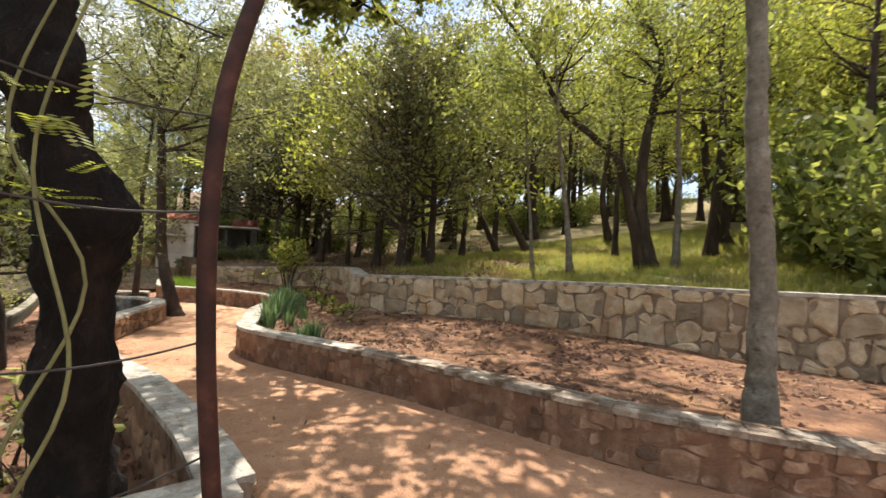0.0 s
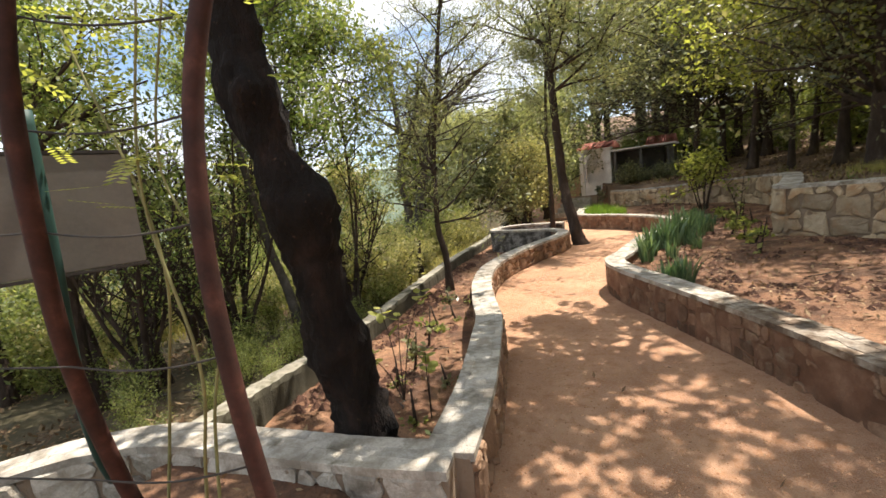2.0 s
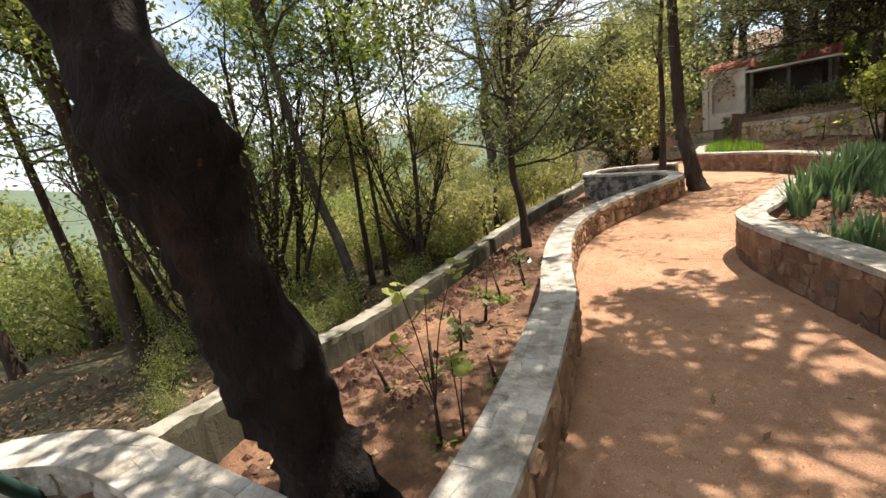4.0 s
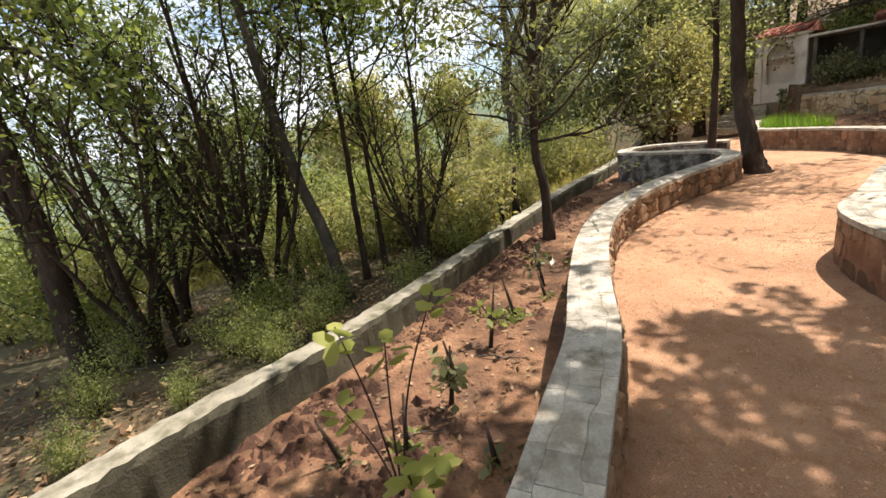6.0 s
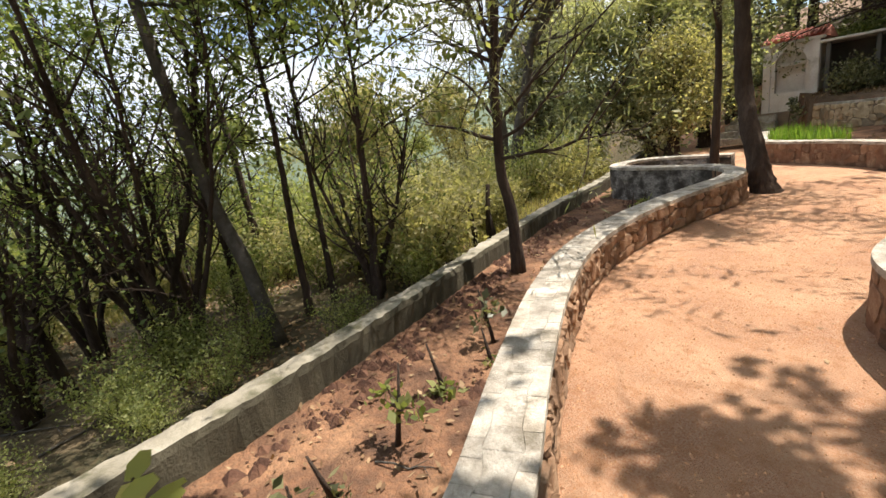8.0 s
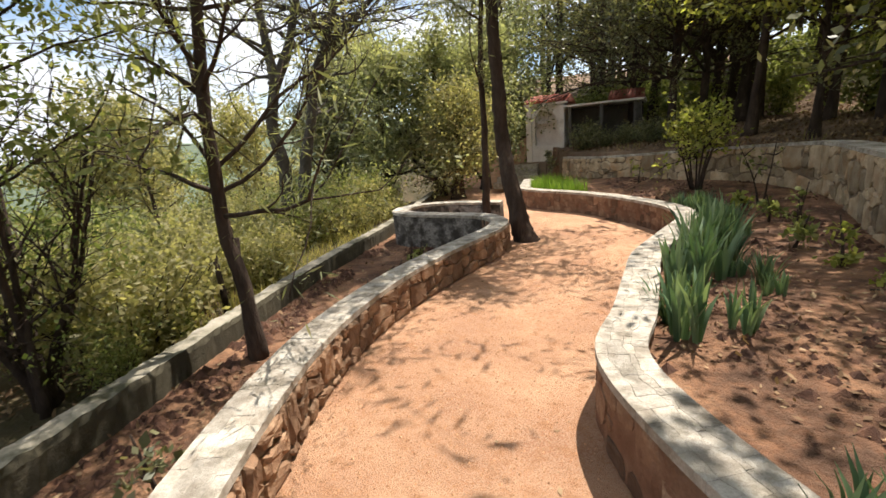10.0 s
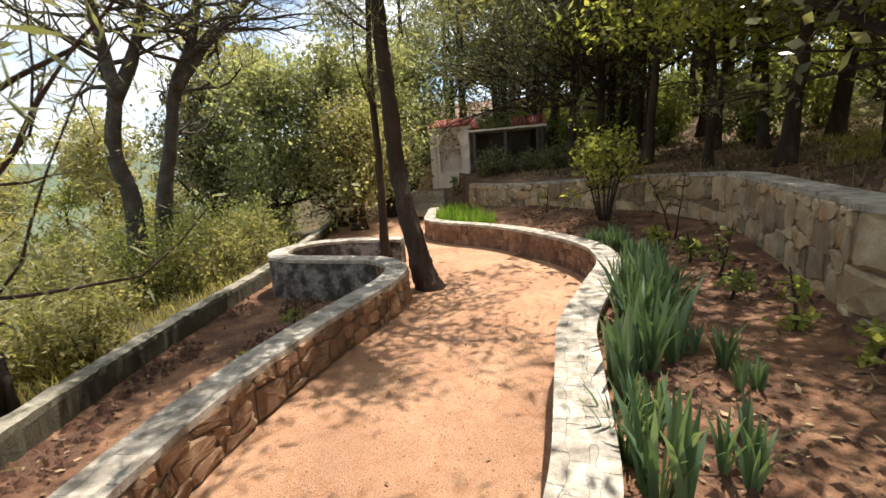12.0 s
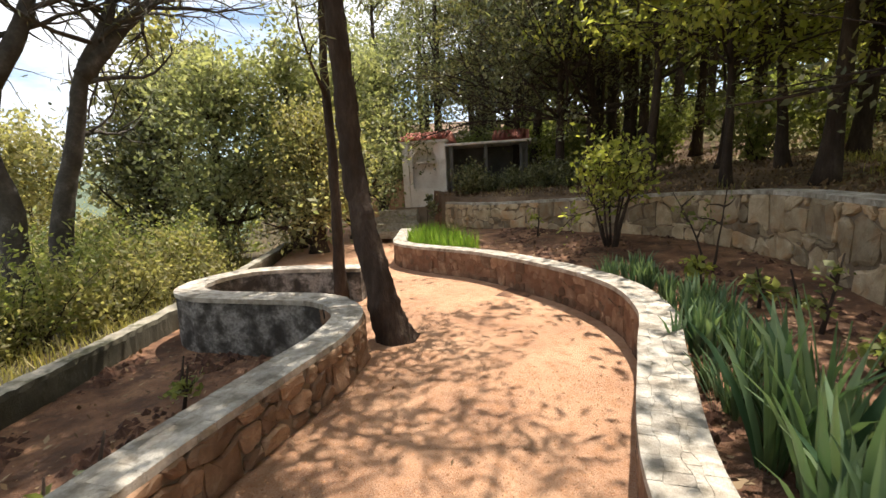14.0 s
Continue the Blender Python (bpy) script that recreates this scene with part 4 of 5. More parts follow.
# ---- stones of the walls ----
def stone_cells(length, height, size_s, size_v, rnd, irregular=0.36, chip=1.0):
    """Rough rubble: uneven courses of stones of all lengths, some two courses high, with crooked joints."""
    rows = max(1, round(height / size_v))
    edge = np.linspace(0, height, rows + 1)
    edge[1:-1] += (rnd.rand(rows - 1) - 0.5) * 0.5 * size_v
    sag = rnd.rand(rows + 1) * 6.28

    def bed_joint(r, u):
        if r == 0 or r == rows:
            return edge[r]
        return edge[r] + size_v * irregular * (0.42 * math.sin(u * 2.1 / size_s + sag[r]) + 0.28 * math.sin(u * 5.3 / size_s + 2 * sag[r]))

    taken = [[] for _ in range(rows)]
    for r in range(rows):
        u = -rnd.rand() * size_s * 0.5
        while u < length:
            w = size_s * (0.5 + 1.1 * rnd.rand() ** 1.3)
            a, b = max(u, 0), min(u + w, length)
            u += w
            for lo, hi in taken[r]:
                if a < hi and b > lo:
                    if a >= lo:
                        a = hi
                    else:
                        b = lo
            if b - a < size_s * 0.22 * chip:
                continue
            top = r + 1
            if chip == 1 and r + 1 < rows and rnd.rand() < 0.22 and b - a > size_s * 0.7:
                top = r + 2
                taken[r + 1].append((a, b))
            s0, s1 = (rnd.rand(2) - 0.5) * size_s * irregular * 0.5
            m = (a + b) / 2 + (rnd.rand() - 0.5) * (b - a) * 0.4
            cut = size_v * 0.45 * chip * rnd.rand(4)
            lo_a, lo_b, hi_a, hi_b = bed_joint(r, a), bed_joint(r, b), bed_joint(top, a), bed_joint(top, b)
            if chip < 1:
                us = [a] + [g * size_s / 4 for g in range(math.ceil(a * 4 / size_s + 0.2), math.floor(b * 4 / size_s - 0.2) + 1)] + [b]
                yield [(q, bed_joint(r, q)) for q in us] + [(q, bed_joint(top, q)) for q in reversed(us)]
                continue
            yield [(a + cut[0] * 0.6, lo_a), (m, bed_joint(r, m)), (b - cut[1] * 0.6, lo_b), (b, lo_b + cut[1]), (b + s1 * chip, hi_b - cut[2]), (b - cut[2] * 0.8, hi_b), (m, bed_joint(top, m)), (a + cut[3] * 0.8, hi_a), (a + s0 * chip, hi_a - cut[3]), (a, lo_a + cut[0])]


def stone_mesh(poly, joint, proud, place, rnd, rounding=1, rough=1.0):
    """One stone: its outline drawn in from the joint, rounded, and raised to an uneven face."""
    p = np.array(poly)
    c = p.mean(0)
    r = np.linalg.norm(p - c, axis=1).mean()
    if r < joint * 1.6:
        return None
    p = c + (p - c) * (1 - joint / r)
    for _ in range(rounding):
        q = np.roll(p, -1, 0)
        p = np.stack([p * 0.8 + q * 0.2, p * 0.2 + q * 0.8], 1).reshape(-1, 2)
    n = len(p)
    tilt = rnd.normal(size=2) * 0.08 * rough
    vs = [place(u, v, -0.012) for u, v in p]
    vs += [place(u, v, proud * (0.6 + 0.37 * (rough < 1)) * (1 + 0.25 * rough * rnd.normal())) for u, v in p]
    inner = c + (p - c) * (0.8 if rough == 1 else 0.95)
    vs += [place(u, v, proud * (1 + 0.12 * rough * rnd.normal()) + (u - c[0]) * tilt[0] + (v - c[1]) * tilt[1]) for u, v in inner]
    vs.append(place(c[0], c[1], proud * (1 + 0.1 * rough)))
    fs = []
    for i in range(n):
        j = (i + 1) % n
        fs += [(i, j, n + j, n + i), (n + i, n + j, 2 * n + j, 2 * n + i), (2 * n + i, 2 * n + j, 3 * n)]
    return vs, fs


def lay_stones(wall, line, half, side, z0f, z1f, size, mat, rnd, joint=0.012, proud=0.018, name="stone", s0=0.0, s1=None, limit=300, shown=1.0, top_rough=0.12):
    """Stones on one face of a wall. side: +1 left, -1 right, 0 the top."""
    d = np.concatenate([[0], np.cumsum(np.linalg.norm(np.diff(line[:, :2], axis=0), axis=1))])
    s1 = s1 or d[-1]
    t = unit(np.gradient(line[:, :2], axis=0))
    nrm = np.stack([-t[:, 1], t[:, 0]], 1)

    def at(s):
        s = min(max(s + s0, 0), d[-1])
        return [np.interp(s, d, line[:, k]) for k in range(3)] + [np.interp(s, d, nrm[:, k]) for k in range(2)]

    if side:
        h = z1f - z0f

        def place(u, v, out):
            x, y, top, nx, ny = at(u)
            z = z0f + (top - 0.035 - z0f) * v / h
            w = side * (half + out)
            return (x + nx * w, y + ny * w, z)
        height = h
    else:
        height = 2 * half + 0.03

        def place(u, v, out):
            x, y, top, nx, ny = at(u)
            w = v - height / 2
            return (x + nx * w, y + ny * w, top - 0.03 + out)
    count, rest_v, rest_f = 0, [], []
    for poly in stone_cells(s1 - s0, height, size[0], size[1], rnd, 0.62 if side else 0.3, 1.0 if side else 0.12):
        m = stone_mesh(poly, joint, proud, place, rnd, 1 if side else 0, 1.0 if side else top_rough)
        if not m or rnd.rand() > shown:
            continue
        vs, fs = m
        if side < 0 or side == 0:
            fs = [f[::-1] for f in fs] if side < 0 else [f[::-1] for f in fs]
        if count < limit:
            mesh_object(name, vs, fs, mat, wall, smooth=False)
        else:
            o = len(rest_v)
            rest_v += vs
            rest_f += [tuple(k + o for k in f) for f in fs]
        count += 1
    if rest_v:
        tagged(mesh_object(name + "work", rest_v, rest_f, mat, wall), kind="stuff")


rs = np.random.RandomState(7)
lay_stones(wall_left, LINES["LW"], 0.115, 0, 0, 0, (0.2, 0.085), M_COPING, rs, 0.001, 0.032, "coping_stone")
lay_stones(wall_left, LINES["LW"], 0.115, -1, 0.0, 0.36, (0.21, 0.12), M_RUBBLE, rs, 0.011, 0.03, "stone", limit=200)
lay_stones(wall_left, LINES["LW"], 0.115, 1, -0.15, 0.36, (0.24, 0.16), M_RUBBLE, rs, 0.008, 0.016, "stone", limit=80)
lay_stones(basin, LINES["B"], 0.13, 0, 0, 0, (0.24, 0.12), M_COPING, rs, 0.001, 0.034, "coping_stone")
lay_stones(wall_right, LINES["R"], 0.115, 0, 0, 0, (0.13, 0.07), M_COPING, rs, 0.001, 0.032, "coping_stone", 8.4, limit=280)
lay_stones(wall_right, LINES["R"], 0.115, 0, 0, 0, (0.17, 0.085), M_OLD_COPING, rs, 0.0016, 0.032, "rough_coping_stone", 0.0, 8.4, limit=200, top_rough=0.35)
lay_stones(wall_right, LINES["R"], 0.115, 1, 0.0, 0.42, (0.15, 0.1), M_SMALL, rs, 0.014, 0.008, "stone", limit=290, shown=0.72)
lay_stones(wall_retaining, LINES["W"], 0.15, 1, 0.22, 1.1, (0.3, 0.19), M_STONE, rs, 0.012, 0.03, "stone", 2.0, limit=290)
lay_stones(wall_retaining, LINES["W"], 0.15, 0, 0, 0, (0.3, 0.22), M_COPING, rs, 0.002, 0.04, "coping_stone", 2.0)
lay_stones(wall_front, LINES["F"], 0.115, 0, 0, 0, (0.26, 0.1), M_COPING, rs, 0.001, 0.034, "coping_stone")
lay_stones(wall_front, LINES["F"], 0.115, -1, 0.05, 0.36, (0.26, 0.15), M_COPING, rs, 0.011, 0.02, "stone")
lay_stones(wall_front, LINES["F"], 0.115, 1, 0.05, 0.36, (0.26, 0.15), M_COPING, rs, 0.011, 0.02, "stone")


# ---- the small house ----
def box_bm(size, at=(0, 0, 0), bevel=0.01):
    bm = bmesh.new()
    bmesh.ops.create_cube(bm, size=1)
    bmesh.ops.scale(bm, vec=size, verts=bm.verts)
    if bevel:
        bmesh.ops.bevel(bm, geom=bm.edges[:], offset=bevel, segments=2, affect='EDGES')
    bmesh.ops.translate(bm, vec=at, verts=bm.verts)
    return bm


HZ = 0.74
house = new("house")
house.matrix_world = pose(-11.15, 17.43, HZ, 0, 0, 19.3) @ Matrix.Diagonal((0.95, 1.0, 0.92, 1.0))
W, D, HT = 1.34, 1.5, 2.05


def arched_front(width, height, opening, spring, thick, depth_at):
    """A wall with a round-headed opening cut through it."""
    x0, x1 = (width - opening) / 2, (width + opening) / 2
    arc = [(width / 2 + opening / 2 * math.cos(a), spring + opening / 2 * math.sin(a)) for a in np.linspace(0, math.pi, 13)]
    sill = 0.62
    bm = bmesh.new()
    outline = [(x1, sill)] + arc + [(x0, sill)]
    outer = [(width, sill)] + [(width, spring + (height - spring) * min(1, i / 3)) if i < 4 else ((width - (i - 3) * width / 6), height) if i < 9 else (0, height - (height - spring) * (i - 9) / 3) for i in range(13)] + [(0, sill)]
    rings = []
    for y in (depth_at, depth_at + thick):
        rings.append(([bm.verts.new((x, y, z)) for x, z in outline], [bm.verts.new((x, y, z)) for x, z in outer]))
    (a, b), (c, d) = rings
    n = len(outline)
    for i in range(n - 1):
        bm.faces.new((b[i], b[i + 1], a[i + 1], a[i]))
        bm.faces.new((c[i], c[i + 1], d[i + 1], d[i]))
        bm.faces.new((a[i], a[i + 1], c[i + 1], c[i]))
    bmesh.ops.recalc_face_normals(bm, faces=bm.faces)
    return bm


part("wall", arched_front(W, HT, 0.78, 1.5, 0.16, 0.0), M_PLASTER, house)
part("lower_wall", box_bm((W + 0.04, 0.2, 0.66), (W / 2, 0.08, 0.3), 0.02), M_PLASTER, house, "stained plaster plinth of the front")
part("niche_back", box_bm((W - 0.2, 0.06, 1.6), (W / 2, 0.34, 1.3), 0), M_PLASTER, house, "tan stained plaster at the back of the niche")
part("niche_ledge", box_bm((0.86, 0.24, 0.08), (W / 2, 0.2, 1.46), 0.015), M_PLASTER, house)
part("side_wall", box_bm((0.16, D, HT), (0.08, D / 2 + 0.17, HT / 2), 0.01), M_PLASTER, house)
part("side_wall", box_bm((0.16, D, HT), (W - 0.08, D / 2 + 0.17, HT / 2), 0.01), M_PLASTER, house)
part("rear_wall", box_bm((W - 0.33, 0.16, HT), (W / 2, D + 0.09, HT / 2), 0.01), M_PLASTER, house)
for x in (0.08, W - 0.08):
    part("pilaster", box_bm((0.2, 0.1, HT + 0.02), (x, -0.04, HT / 2), 0.012), M_PLASTER, house)
part("cornice", box_bm((W + 0.2, 0.3, 0.09), (W / 2, 0.02, HT + 0.05), 0.02), M_PLASTER, house)


def tile_bm(length=0.3, r=0.06):
    bm = bmesh.new()
    a = [bm.verts.new((r * math.cos(t) * k, y, r * 0.7 * math.sin(t))) for y, k in ((0, 1.05), (length, 0.9)) for t in np.linspace(0, math.pi, 6)]
    for i in range(5):
        bm.faces.new((a[i], a[i + 1], a[7 + i], a[6 + i]))
    bmesh.ops.solidify(bm, geom=bm.faces[:], thickness=0.012)
    return bm


tile_mesh = bpy.data.meshes.new("roof_tile")
tb = tile_bm()
tb.to_mesh(tile_mesh)
tb.free()
tile_mesh.materials.append(M_TILE)


def tiled_slope(roof, x0, x1, y0, z0, depth, rise, facing=1):
    """Rows of half-round tiles up one slope of a roof."""
    run = math.hypot(depth, rise)
    for r in range(max(1, int(run / 0.24))):
        u = r * 0.24 / run
        for k in range(int((x1 - x0) / 0.125)):
            t = new("roof_tile", tile_mesh)
            t.parent = roof
            t.matrix_local = pose(x0 + 0.06 + k * 0.125, y0 + facing * depth * u, z0 + rise * u + 0.02 + 0.004 * (r % 2), math.degrees(math.atan2(rise, depth)), 0, 0 if facing > 0 else 180)


def gable_roof(w, d, rise, at):
    bm = bmesh.new()
    x0, y0, z0 = at
    v = [bm.verts.new(p) for p in ((x0, y0, z0), (x0 + w, y0, z0), (x0 + w, y0 + d, z0), (x0, y0 + d, z0), (x0, y0 + d / 2, z0 + rise), (x0 + w, y0 + d / 2, z0 + rise))]
    for f in ((0, 1, 5, 4), (2, 3, 4, 5), (0, 4, 3), (1, 2, 5), (3, 2, 1, 0)):
        bm.faces.new([v[i] for i in f])
    return bm


roof = part("roof", gable_roof(W + 0.2, D + 0.5, 0.3, (-0.1, -0.15, HT + 0.1)), M_TILE, house, "gabled roof of weathered red tiles")
tiled_slope(roof, -0.1, W + 0.1, -0.17, HT + 0.11, (D + 0.5) / 2, 0.3)
tiled_slope(roof, -0.1, W + 0.1, D + 0.37, HT + 0.11, (D + 0.5) / 2, 0.3, -1)
# the low wing beside it, with a porch roof; porch shade is painted into its dark plaster
WX, WL = W + 0.01, 2.5
part("wing_wall", box_bm((WL, 0.18, 1.9), (WX + WL / 2, 1.15, 0.95), 0.01), M_PLASTER_SHADED, house, "plaster under the porch roof, painted dark for the shade there")
part("wing_end", box_bm((0.18, 1.05, 1.9), (WX + WL - 0.09, 0.52, 0.95), 0.01), M_PLASTER_SHADED, house)
porch = part("porch_roof", box_bm((WL + 0.1, 1.5, 0.07), (WX + WL / 2 + 0.06, 0.55, 1.94), 0.015), M_PLASTER, house, "pale weathered edge of the porch roof")
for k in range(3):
    part("post", box_bm((0.1, 0.1, 1.9), (WX + 0.2 + k * 1.05, -0.05, 0.95), 0.01), M_PLASTER_SHADED, house)
wing_roof = part("wing_roof", gable_roof(1.1, 1.6, 0.36, (WX + 1.45, -0.1, 1.99)), M_TILE, house, "red tile roof of the wing")
tiled_slope(wing_roof, WX + 1.45, WX + 2.55, -0.12, 2.0, 0.8, 0.36)
tagged(house, "small white plaster house with an arched niche and red tile roof", "house")
part("footing", box_bm((WL + W + 0.6, 2.4, 0.7), ((WL + W) / 2, 1.0, -0.32), 0.02), M_MORTAR, house)
steps = new("stone_steps")
steps.matrix_world = pose(-10.95, 16.35, 0.0, 0, 0, 19.3)
for k in range(4):
    part("step", box_bm((1.5 - 0.1 * k, 0.36, 0.2), (0, k * 0.3, 0.08 + k * 0.18), 0.02), M_COPING, steps)
tagged(steps, "short flight of worn pale stone steps up to the house", "steps")


# ---- irises and grass ----
def blade_strip(base, az, lean, length, width, rnd, segs=4, curl=0.5):
    """One sword leaf: a keeled strip that narrows to its tip."""
    d, side = np.array([math.cos(az), math.sin(az), 0]), np.array([-math.sin(az), math.cos(az), 0])
    pts = []
    for i in range(segs + 1):
        u = i / segs
        a = lean * (0.5 + curl * u * u)
        p = base + d * length * u * math.sin(a) + np.array([0, 0, length * u * math.cos(a)])
        w = width * (0.75 + 0.5 * u - 1.22 * u ** 3) * 0.5
        pts.append((p - side * max(w, 0.0008), p + d * 0.004, p + side * max(w, 0.0008)))
    return [np.array([pts[i][k], pts[i][k + 1], pts[i + 1][k + 1], pts[i + 1][k]]) for i in range(segs) for k in (0, 1)]


def iris_clump(seed, x, y, fans=4, h=0.5):
    rnd = R(seed)
    root = new("iris")
    root.location = (x, y, gz(x, y) - 0.01)
    for _ in range(fans):
        q, az = [], rnd.rand() * 3.1416
        b = np.array([rnd.normal() * 0.09, rnd.normal() * 0.09, 0])
        n = rnd.randint(5, 8)
        for k in range(n):
            lean = (k - (n - 1) / 2) / n * 1.15 + rnd.normal() * 0.06
            q += blade_strip(b + np.array([math.cos(az), math.sin(az), 0]) * (k - n / 2) * 0.012, az + (0 if lean >= 0 else math.pi), abs(lean), h * (0.7 + 0.5 * rnd.rand()), 0.044 + 0.014 * rnd.rand(), rnd)
        f = quads_object("leaf_fan", np.array(q), M_IRIS, root)
        bm = bmesh.new()
        bm.from_mesh(f.data)
        bmesh.ops.remove_doubles(bm, verts=bm.verts, dist=0.0004)
        bm.to_mesh(f.data)
        bm.free()
    return tagged(root, "clump of sword-leaved green irises along the wall", "iris", "irises")


iris_kinds = [iris_clump(300 + i, -3.0 - 0.02 * i, 7.6 + 0.32 * i, 4 + i % 2, 0.46 + 0.05 * i) for i in range(4)]
rr = R(305)
line = LINES["R"]
nrm = unit(np.gradient(line[:, :2], axis=0))
for k in range(len(line)):
    x, y, _ = line[k]
    if 5.2 < y < 12.4 and -4.9 < x < -0.7:
        dense = 1.0 if (6.3 < y < 7.0 or y > 7.2) else 0.42
        for _ in range(3):
            if rr.rand() < 0.18 * dense:
                off = 0.17 + (0.75 if 6.5 < y < 8.2 else 0.42) * rr.rand() * (1.0 if y > 6.4 else 0.5)
                px, py = x + nrm[k, 1] * off, y - nrm[k, 0] * off
                copy_thing(iris_kinds[rr.randint(4)], pose(px, py, gz(px, py) - 0.01, 0, 0, rr.rand() * 360) @ Matrix.Scale((0.52 if y < 7.0 else 0.4) + 0.24 * rr.rand(), 4))


def grass_stuff(name, spots, h, w, mat, label, seed, lean=0.5):
    """Single curved blades at each spot, joined."""
    rnd = R(seed)
    n = len(spots)
    z = ground_height(spots[:, 0], spots[:, 1])
    b = np.stack([spots[:, 0], spots[:, 1], z - 0.01], 1)
    az = rnd.rand(n) * 6.283
    d = np.stack([np.cos(az), np.sin(az), np.zeros(n)], 1)
    sd = np.stack([-np.sin(az), np.cos(az), np.zeros(n)], 1)
    L = h * (0.5 + 0.8 * rnd.rand(n))[:, None]
    le = (lean * rnd.rand(n))[:, None]
    m = b + d * L * 0.5 * le * 0.5 + np.array([0, 0, 1]) * L * 0.5
    e = b + d * L * le + np.array([0, 0, 1]) * L * (1 - 0.35 * le)
    q1 = np.stack([b - sd * w, b + sd * w, m + sd * w * 0.8, m - sd * w * 0.8], 1)
    q2 = np.stack([m - sd * w * 0.8, m + sd * w * 0.8, e + sd * 0.0006, e - sd * 0.0006], 1)
    return tagged(quads_object(name, np.concatenate([q1, q2]), mat), label, "grass", kind="stuff")


def scatter(n, x0, x1, y0, y1, keep, seed):
    rnd = R(seed)
    p = np.stack([x0 + (x1 - x0) * rnd.rand(n), y0 + (y1 - y0) * rnd.rand(n)], 1)
    return p[keep(p[:, 0], p[:, 1])]


grass_stuff("green_grass", scatter(5200, -9.3, -6.6, 12.4, 15.0, lambda x, y: (side_of("R", x, y) < -0.15) & (y < 13.6 - 0.9 * (x + 7.2)) & (y > 12.2 - 0.5 * (x + 7.2)), 310), 0.3, 0.006, M_GRASS, "patch of bright green grass in the far bed", 311)
grass_stuff("slope_grass", scatter(60000, -1.5, 11, 6, 17, lambda x, y: (side_of("W", x, y) < -0.2) & (wave(x, y, 1.3, 6) + 0.25 * (x + 0.25 * (y - 9)) > 0.1), 312), 0.17, 0.005, M_STRAW, "pale green and straw grass on the slope", 313, 0.9)
grass_stuff("slope_grass_green", scatter(26000, -1.0, 11, 6, 17, lambda x, y: (side_of("W", x, y) < -0.2) & (wave(x, y, 0.9, 8) + 0.2 * x > 0.2), 314), 0.15, 0.005, M_GRASS, "fresh green grass on the slope", 315, 0.9)
grass_stuff("wall_top_grass", scatter(5000, -9, 1, 8, 17, lambda x, y: (side_of("W", x, y) < -0.2) & (side_of("W", x, y) > -1.0) & (wave(x, y, 2.1, 3) > 0.5), 316), 0.22, 0.005, M_STRAW, "tufts of dry grass above the retaining wall", 317, 0.8)
grass_stuff("valley_grass", scatter(40000, -16, -3, -2, 14, lambda x, y: (side_of("K", x, y) > 0.2) & (wave(x, y, 1.1, 5) > -0.1) & ((y > 4.6) | (x < -9)), 318), 0.26, 0.006, M_STRAW, "dry and green grass below the kerb", 319, 0.9)


# ---- fallen leaves, clods and gravel ----
def litter(name, spots, size, mat, label, seed, category="leaf litter"):
    rnd = R(seed)
    n = len(spots)
    c = np.stack([spots[:, 0], spots[:, 1], ground_height(spots[:, 0], spots[:, 1]) + 0.006 + 0.012 * rnd.rand(n)], 1)
    q = leaves(c, size, size * 0.5, rnd, 0.9, ragged=0.4)
    q[:, :, 2] = np.maximum(q[:, :, 2], c[:, None, 2] - 0.004)
    return tagged(quads_object(name, q, mat), label, category, kind="stuff")


litter("bed_litter", scatter(30000, -9, 6, 3, 16, lambda x, y: (side_of("R", x, y) < -0.15) & (side_of("W", x, y) > 0.2) & (wave(x, y, 1.5, 4) > -0.55), 320), 0.042, M_LITTER, "dry fallen leaves on the bed soil", 321)
litter("low_bed_litter", scatter(8000, -8.5, -1, 0.8, 10, lambda x, y: (side_of("K", x, y) < -0.15) & (side_of("L", x, y) > 0.14) & (x < -1.2), 322), 0.042, M_LITTER, "dry fallen leaves on the low bed soil", 323)
litter("hill_litter", scatter(52000, -10, 3, 9, 22, lambda x, y: side_of("W", x, y) < -0.2, 324), 0.06, M_LITTER, "thick brown leaf litter under the woodland", 325)
litter("valley_litter", scatter(20000, -9, -2.6, -3, 8, lambda x, y: (side_of("K", x, y) > 0.15) & (wave(x, y, 1.9, 2) > -0.3), 326), 0.06, M_LITTER, "brown leaf litter below the kerb", 327)
litter("path_litter", scatter(300, -6, 2.5, 0, 12, lambda x, y: (side_of("R", x, y) > 0.2) & (side_of("L", x, y) < -0.2) & (side_of("F", x, y) < -0.3), 328), 0.036, M_LITTER, "few pale fallen leaves on the path", 329)


